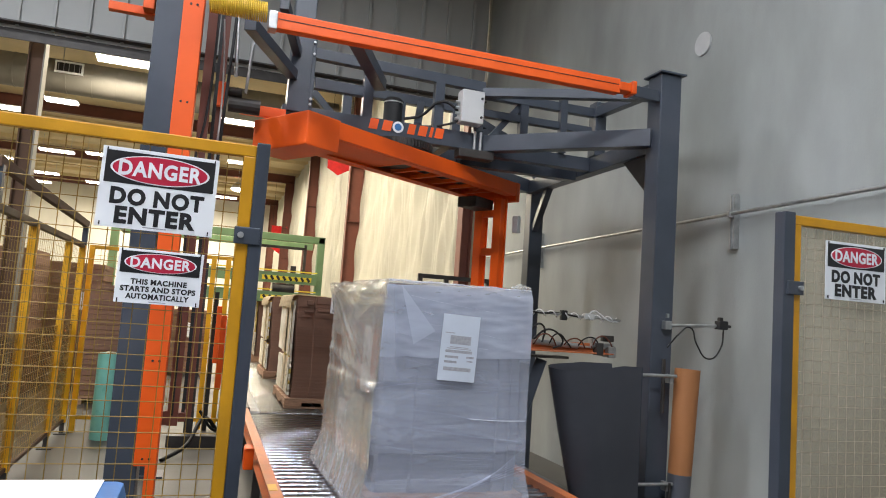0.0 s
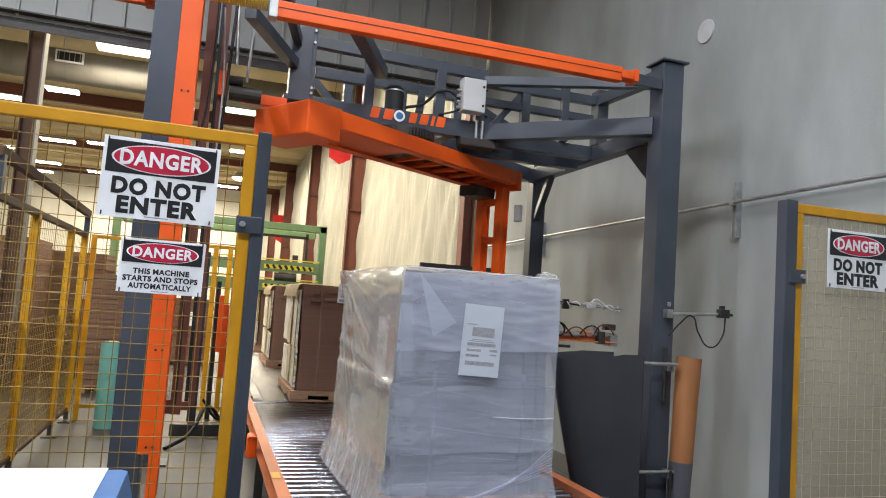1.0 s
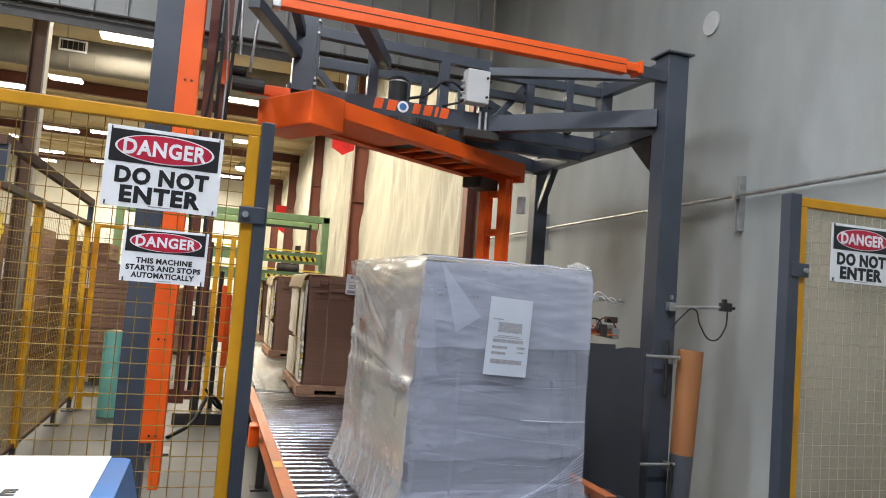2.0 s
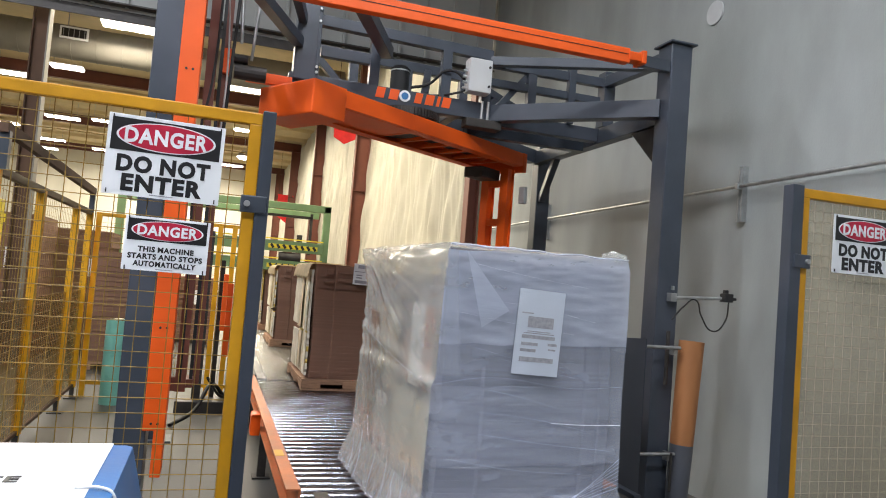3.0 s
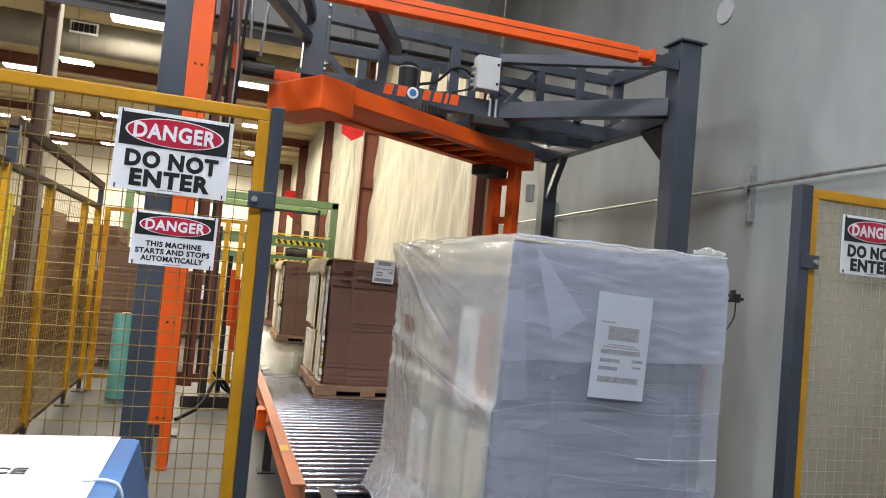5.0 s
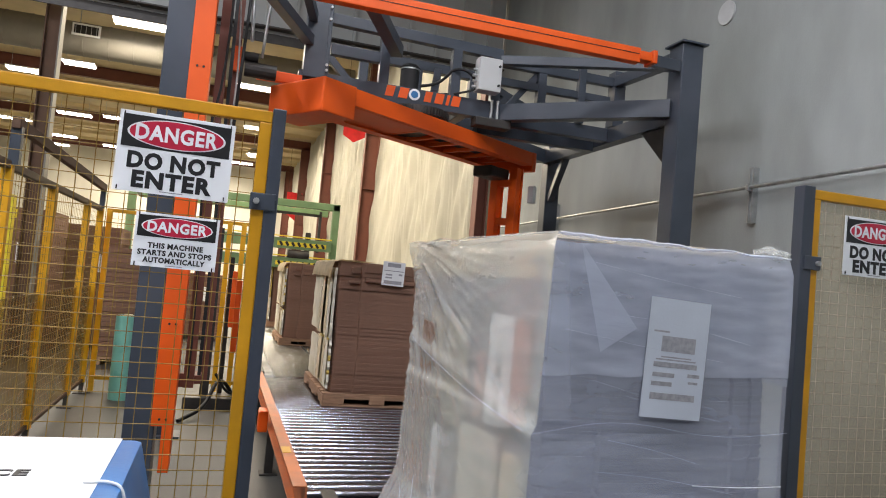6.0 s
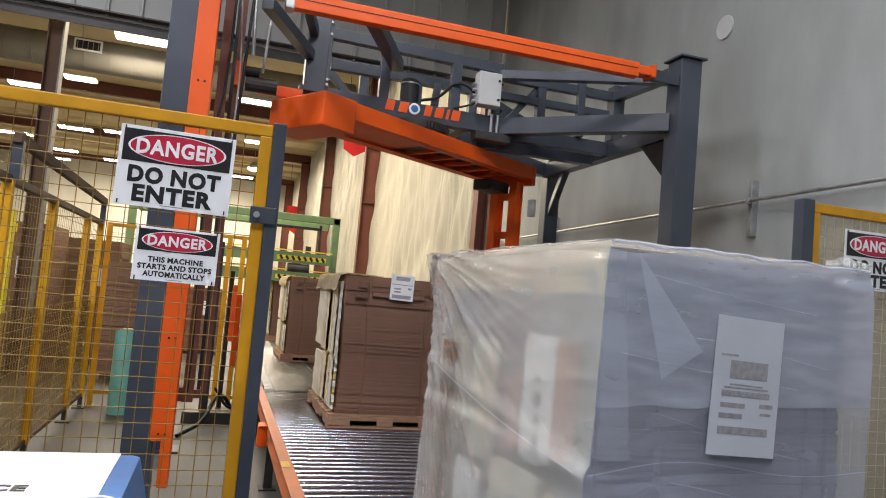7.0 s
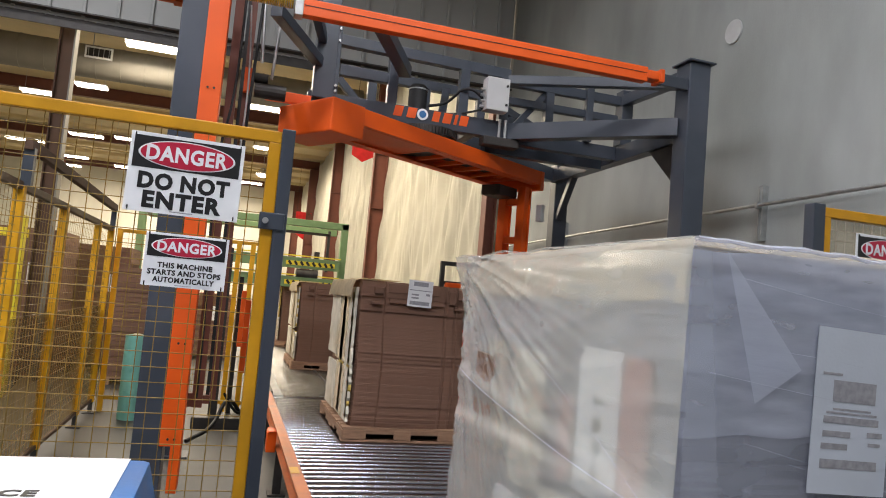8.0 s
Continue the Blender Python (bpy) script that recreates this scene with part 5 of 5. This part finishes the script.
def cross_fence():
    f = thing("safety_fence", "yellow low barrier across behind the wrapping machine", "fence", 0, 8.6, 0, group="safety fences")
    part("bottom_rail", boxes((-0.45, 0, 0.16, 1.6, 0.04, 0.04), bevel=0.004), YELLOW, f)
    part("top_rail", boxes((-0.45, 0, 2.0, 1.6, 0.04, 0.04), bevel=0.004), YELLOW, f)
    for x in (-1.22, 0.06, 0.22):
        part("post", boxes((x, 0, 1.0, 0.055, 0.05, 2.0), bevel=0.004), LIT_YELLOW, f)
    mesh_panel(-1.2, 0.05, 0.18, 1.98, 0.07, 0.0018, "mesh", f, WIRE)


cross_fence()
f = thing("safety_fence", "bright yellow guard posts further along the aisle", "fence", -2.2, 9.3, 0, group="safety fences")
part("post", boxes((-0.2, 0, 1.05, 0.14, 0.14, 2.1), bevel=0.01), BRIGHT_YELLOW, f)
part("post", boxes((-1.4, 0.5, 1.05, 0.12, 0.12, 2.1), bevel=0.01), BRIGHT_YELLOW, f)
part("rail", boxes((-0.8, 0.25, 1.9, 1.3, 0.06, 0.1), bevel=0.008), BRIGHT_YELLOW, f)

# grey channel sloping above the fence
f = thing("cable_channel", "grey steel cable channel above the side fence", "cable tray", 0, 0, 0)
part("channel", bars(((-1.27, 4.9, 2.26), (-1.27, 8.4, 2.22), 0.05, 0.07)), GREY_STEEL, f)
part("upright", boxes((-1.27, 4.95, 2.12, 0.06, 0.06, 0.24)), SLATE, f)
part("upright", boxes((-1.27, 8.35, 2.10, 0.05, 0.05, 0.2)), SLATE, f)


# ---- behind the machine ----
def green_machine():
    g = thing("green_machine", "green steel portal of a feeding machine with hazard stripes", "machine", 0, 13.6, 0)
    for x in (2.0, -1.6):
        part("leg", boxes((x, 0, 1.42, 0.13, 0.13, 2.84), bevel=0.01), GREEN, g)
    part("top_beam", boxes((0.2, 0, 2.78, 3.73, 0.13, 0.13), bevel=0.01), GREEN, g)
    part("top_beam", boxes((0.2, 1.6, 2.78, 3.73, 0.13, 0.13), bevel=0.01), GREEN, g)
    part("side_beam", bars(((-1.6, 0.0, 2.78), (-1.6, 1.6, 2.78), 0.1, 0.12)), GREEN, g)
    for z, mat in ((2.02, GREEN), (1.66, GREEN)):
        b = part("carriage_beam", boxes((0.35, -0.1, z, 3.2, 0.12, 0.20), bevel=0.008), mat, g)
        part("edge", boxes((0.35, -0.165, z + 0.13, 3.2, 0.02, 0.022)), BRIGHT_YELLOW, b)
        part("stripe_band", boxes((1.4, -0.164, z - 0.01, 0.9, 0.006, 0.08)), BRIGHT_YELLOW, b)
        st = shape(boxes((0, 0, 0, 0.045, 0.004, 0.085), bevel=0), "stripe", SIGN_BLACK)
        for i in range(8):
            ob = new("stripe", st)
            ob.parent = b
            ob.matrix_basis = pose(1.02 + i * 0.11, -0.17, z - 0.01, 0, -35, 0)
    part("motor", rods(((1.15, -0.1, 1.82), (1.55, -0.1, 1.82), 0.09), n=16), DARK, g, smooth=True)
    part("inner_frame", boxes((1.75, 0.3, 2.3, 0.05, 0.05, 0.8), (1.3, 0.3, 2.62, 0.9, 0.05, 0.05), (1.55, 0.3, 2.1, 0.1, 0.05, 0.35)), DARK, g)


green_machine()


def card_pile(x, y, w, d, h, seed, rz=0):
    rnd = random.Random(seed)
    p = thing("card_pile", "tall pile of brown cartons on the floor", "carton pile", x, y, 0, rz, group="carton piles")
    n = 22
    for i in range(n):
        part("sheet", boxes((rnd.uniform(-0.012, 0.012), rnd.uniform(-0.012, 0.012), 0.12 + (i + 0.5) * (h - 0.12) / n, w, d, (h - 0.12) / n - 0.004)), CARD, p)
    part("pallet", boxes((0, 0, 0.1, w, d, 0.03), (-w / 2 + 0.06, 0, 0.043, 0.1, d, 0.086), (0, 0, 0.043, 0.1, d, 0.086), (w / 2 - 0.06, 0, 0.043, 0.1, d, 0.086)), WOOD, p)
    ob = part("label", boxes((w * 0.2, -d / 2 - 0.016, h * 0.7, 0.2, 0.002, 0.28)), PAPER, p, "white paper label")


for x, y, w, d, h, s in ((-1.0, 11.3, 1.1, 1.2, 1.62, 1), (-2.75, 11.6, 0.9, 1.2, 2.05, 2), (-2.0, 12.9, 0.9, 1.2, 1.95, 6), (-4.0, 12.4, 1.2, 1.2, 1.9, 3), (-0.4, 15.4, 1.1, 1.2, 1.3, 4), (-2.2, 15.4, 1.2, 1.2, 1.2, 5)):
    card_pile(x, y, w, d, h, s)

f = thing("film_roll", "tall teal film roll standing on the floor", "film roll", -0.88, 8.25, 0)
bm = bmesh.new()
rod(bm, (0, 0, 0), (0, 0, 0.88), 0.12, n=28)
part("roll", bm, TEAL, f, smooth=True)
part("core", rods(((0, 0, 0.86), (0, 0, 0.895), 0.045), n=16), CARD_PALE, f)


def red_banner(x, y, z, w, h, rz):
    b = thing("red_banner", "red fabric banner hung beside a column", "banner", x, y, z, rz, group="red banners")
    bm = bmesh.new()
    g = [[bm.verts.new((w * i / 6, noise.noise(Vector((i, j, x))) * 0.06, -h * j / 5 * (1 - 0.25 * abs(i - 3) / 3))) for j in range(6)] for i in range(7)]
    for i in range(6):
        for j in range(5):
            bm.faces.new((g[i][j], g[i + 1][j], g[i + 1][j + 1], g[i][j + 1]))
    bmesh.ops.solidify(bm, geom=bm.faces[:], thickness=0.01)
    part("cloth", bm, RED_CLOTH, b, smooth=True)
    part("cord", rods(((0.04, 0, -0.02), (0.04, 0, 7.69 - z), 0.006), ((w - 0.04, 0, -0.02), (w - 0.04, 0, 7.69 - z), 0.006), n=5), DARK, b, "thin hanging cord")


red_banner(2.78, 19.0, 5.78, 0.59, 0.66, 0)
red_banner(2.82, 36.4, 5.48, 1.07, 1.45, 0)


def drive_stand():
    d = thing("drive_stand", "dark machine stand with red guards and hoses", "machine stand", -0.04, 8.0, 0)
    part("post", boxes((0, 0, 0.95, 0.09, 0.09, 1.9), (0.16, 0.15, 0.8, 0.05, 0.05, 1.6), bevel=0.004), DARK, d)
    part("guard", boxes((0.20, 0.0, 1.15, 0.05, 0.12, 0.6), (0.26, 0.2, 0.95, 0.06, 0.06, 0.8), bevel=0.006), ORANGE, d)
    part("base", boxes((0.05, 0, 0.06, 0.5, 0.4, 0.12), bevel=0.01), DARK, d)
    wire("hose", [(-0.2, -0.9, 0.02), (0.0, -0.6, 0.1), (0.15, -0.2, 0.3), (0.3, 0.1, 0.12)], 0.02, BLACK, d)
    wire("hose", [(0.1, -0.4, 0.4), (0.25, -0.3, 0.2), (0.4, 0.0, 0.25)], 0.015, BLACK, d)


drive_stand()


def far_rail():
    d = thing("guard_rail", "dark steel guard rail and mesh beside the conveyor", "guard rail", 0, 8.2, 0)
    for x in (2.42, 2.75, 3.3):
        part("post", boxes((x, 0, 1.0, 0.05, 0.05, 2.0)), DARK, d)
    part("rail", boxes((2.87, 0, 1.98, 0.95, 0.04, 0.05)), DARK, d)
    part("rail", boxes((2.87, 0, 1.75, 0.95, 0.04, 0.04)), DARK, d)
    mesh_panel(2.45, 3.28, 0.3, 1.74, 0.09, 0.003, "mesh", d, DARK)
    part("orange_post", boxes((2.76, -0.06, 0.6, 0.12, 0.08, 1.2), bevel=0.008), ORANGE, d, "orange guard post")
    part("red_box", boxes((2.55, -0.05, 1.5, 0.18, 0.12, 0.5), bevel=0.01), ORANGE, d)


far_rail()
f = thing("floor_guard", "dark steel guard channel low beside the conveyor", "guard rail", 0, 0, 0)
part("channel", boxes((2.52, 5.0, 0.30, 0.05, 2.6, 0.12), bevel=0.004), SLATE, f)
part("support", boxes((2.52, 3.8, 0.12, 0.06, 0.06, 0.24), (2.52, 6.2, 0.12, 0.06, 0.06, 0.24)), SLATE, f)


# ---- blue crate before the gate ----
def crate():
    c = thing("blue_crate", "blue plastic crate with a white printed sheet on top", "crate", -0.70, 1.75, 0)
    bm = bmesh.new()
    box(bm, 0, 0, 0.475, 1.06, 1.24, 0.95, None, 0.025)
    for v in bm.verts:
        if v.co.z < 0.5:
            v.co.x *= 1.42
    part("body", bm, BLUE, c, smooth=True)
    part("top_sheet", boxes((-0.03, 0.0, 0.9515, 1.0, 1.21, 0.003)), PAPER, c, "white printed sheet")
    wire("strap", [(0.44, 0.14, 0.957), (0.50, 0.135, 0.957), (0.525, 0.13, 0.945), (0.535, 0.13, 0.88)], 0.004, PAPER, c)
    letters("sheet_lettering", "CE", 0.085, 0.055, SIGN_BLACK, c, Matrix.Translation((0.262, 0.225, 0.9545)) @ Matrix.Rotation(radians(-90), 4, "X"))


crate()


fourth_load.matrix_basis = pose(CX + 0.02, 13.6, ROLL_TOP)

# ---- what moves ----
THIRD = [(0.0, 10.67), (4.5, 10.67), (5.2, 10.66), (5.6, 10.59), (6.0, 10.48), (7.0, 10.18), (8.0, 9.87)]

def motions():
    rows = [(0.0, 3.742), (0.5, 3.585), (1.0, 3.428), (1.5, 3.270), (3.0, 2.797), (4.0, 2.490), (4.5, 2.341), (6.0, 1.893), (7.0, 1.593), (8.0, 1.295)]
    walk(wrapped, [(t, pose(CX, y, ROLL_TOP, 0, 0, 1.2)) for t, y in rows])
    walk(open_load, [(t, pose(CX, y + 3.92, ROLL_TOP)) for t, y in rows])
    walk(third_load, [(t, pose(CX + 0.01, y, ROLL_TOP)) for t, y in THIRD])



motions()
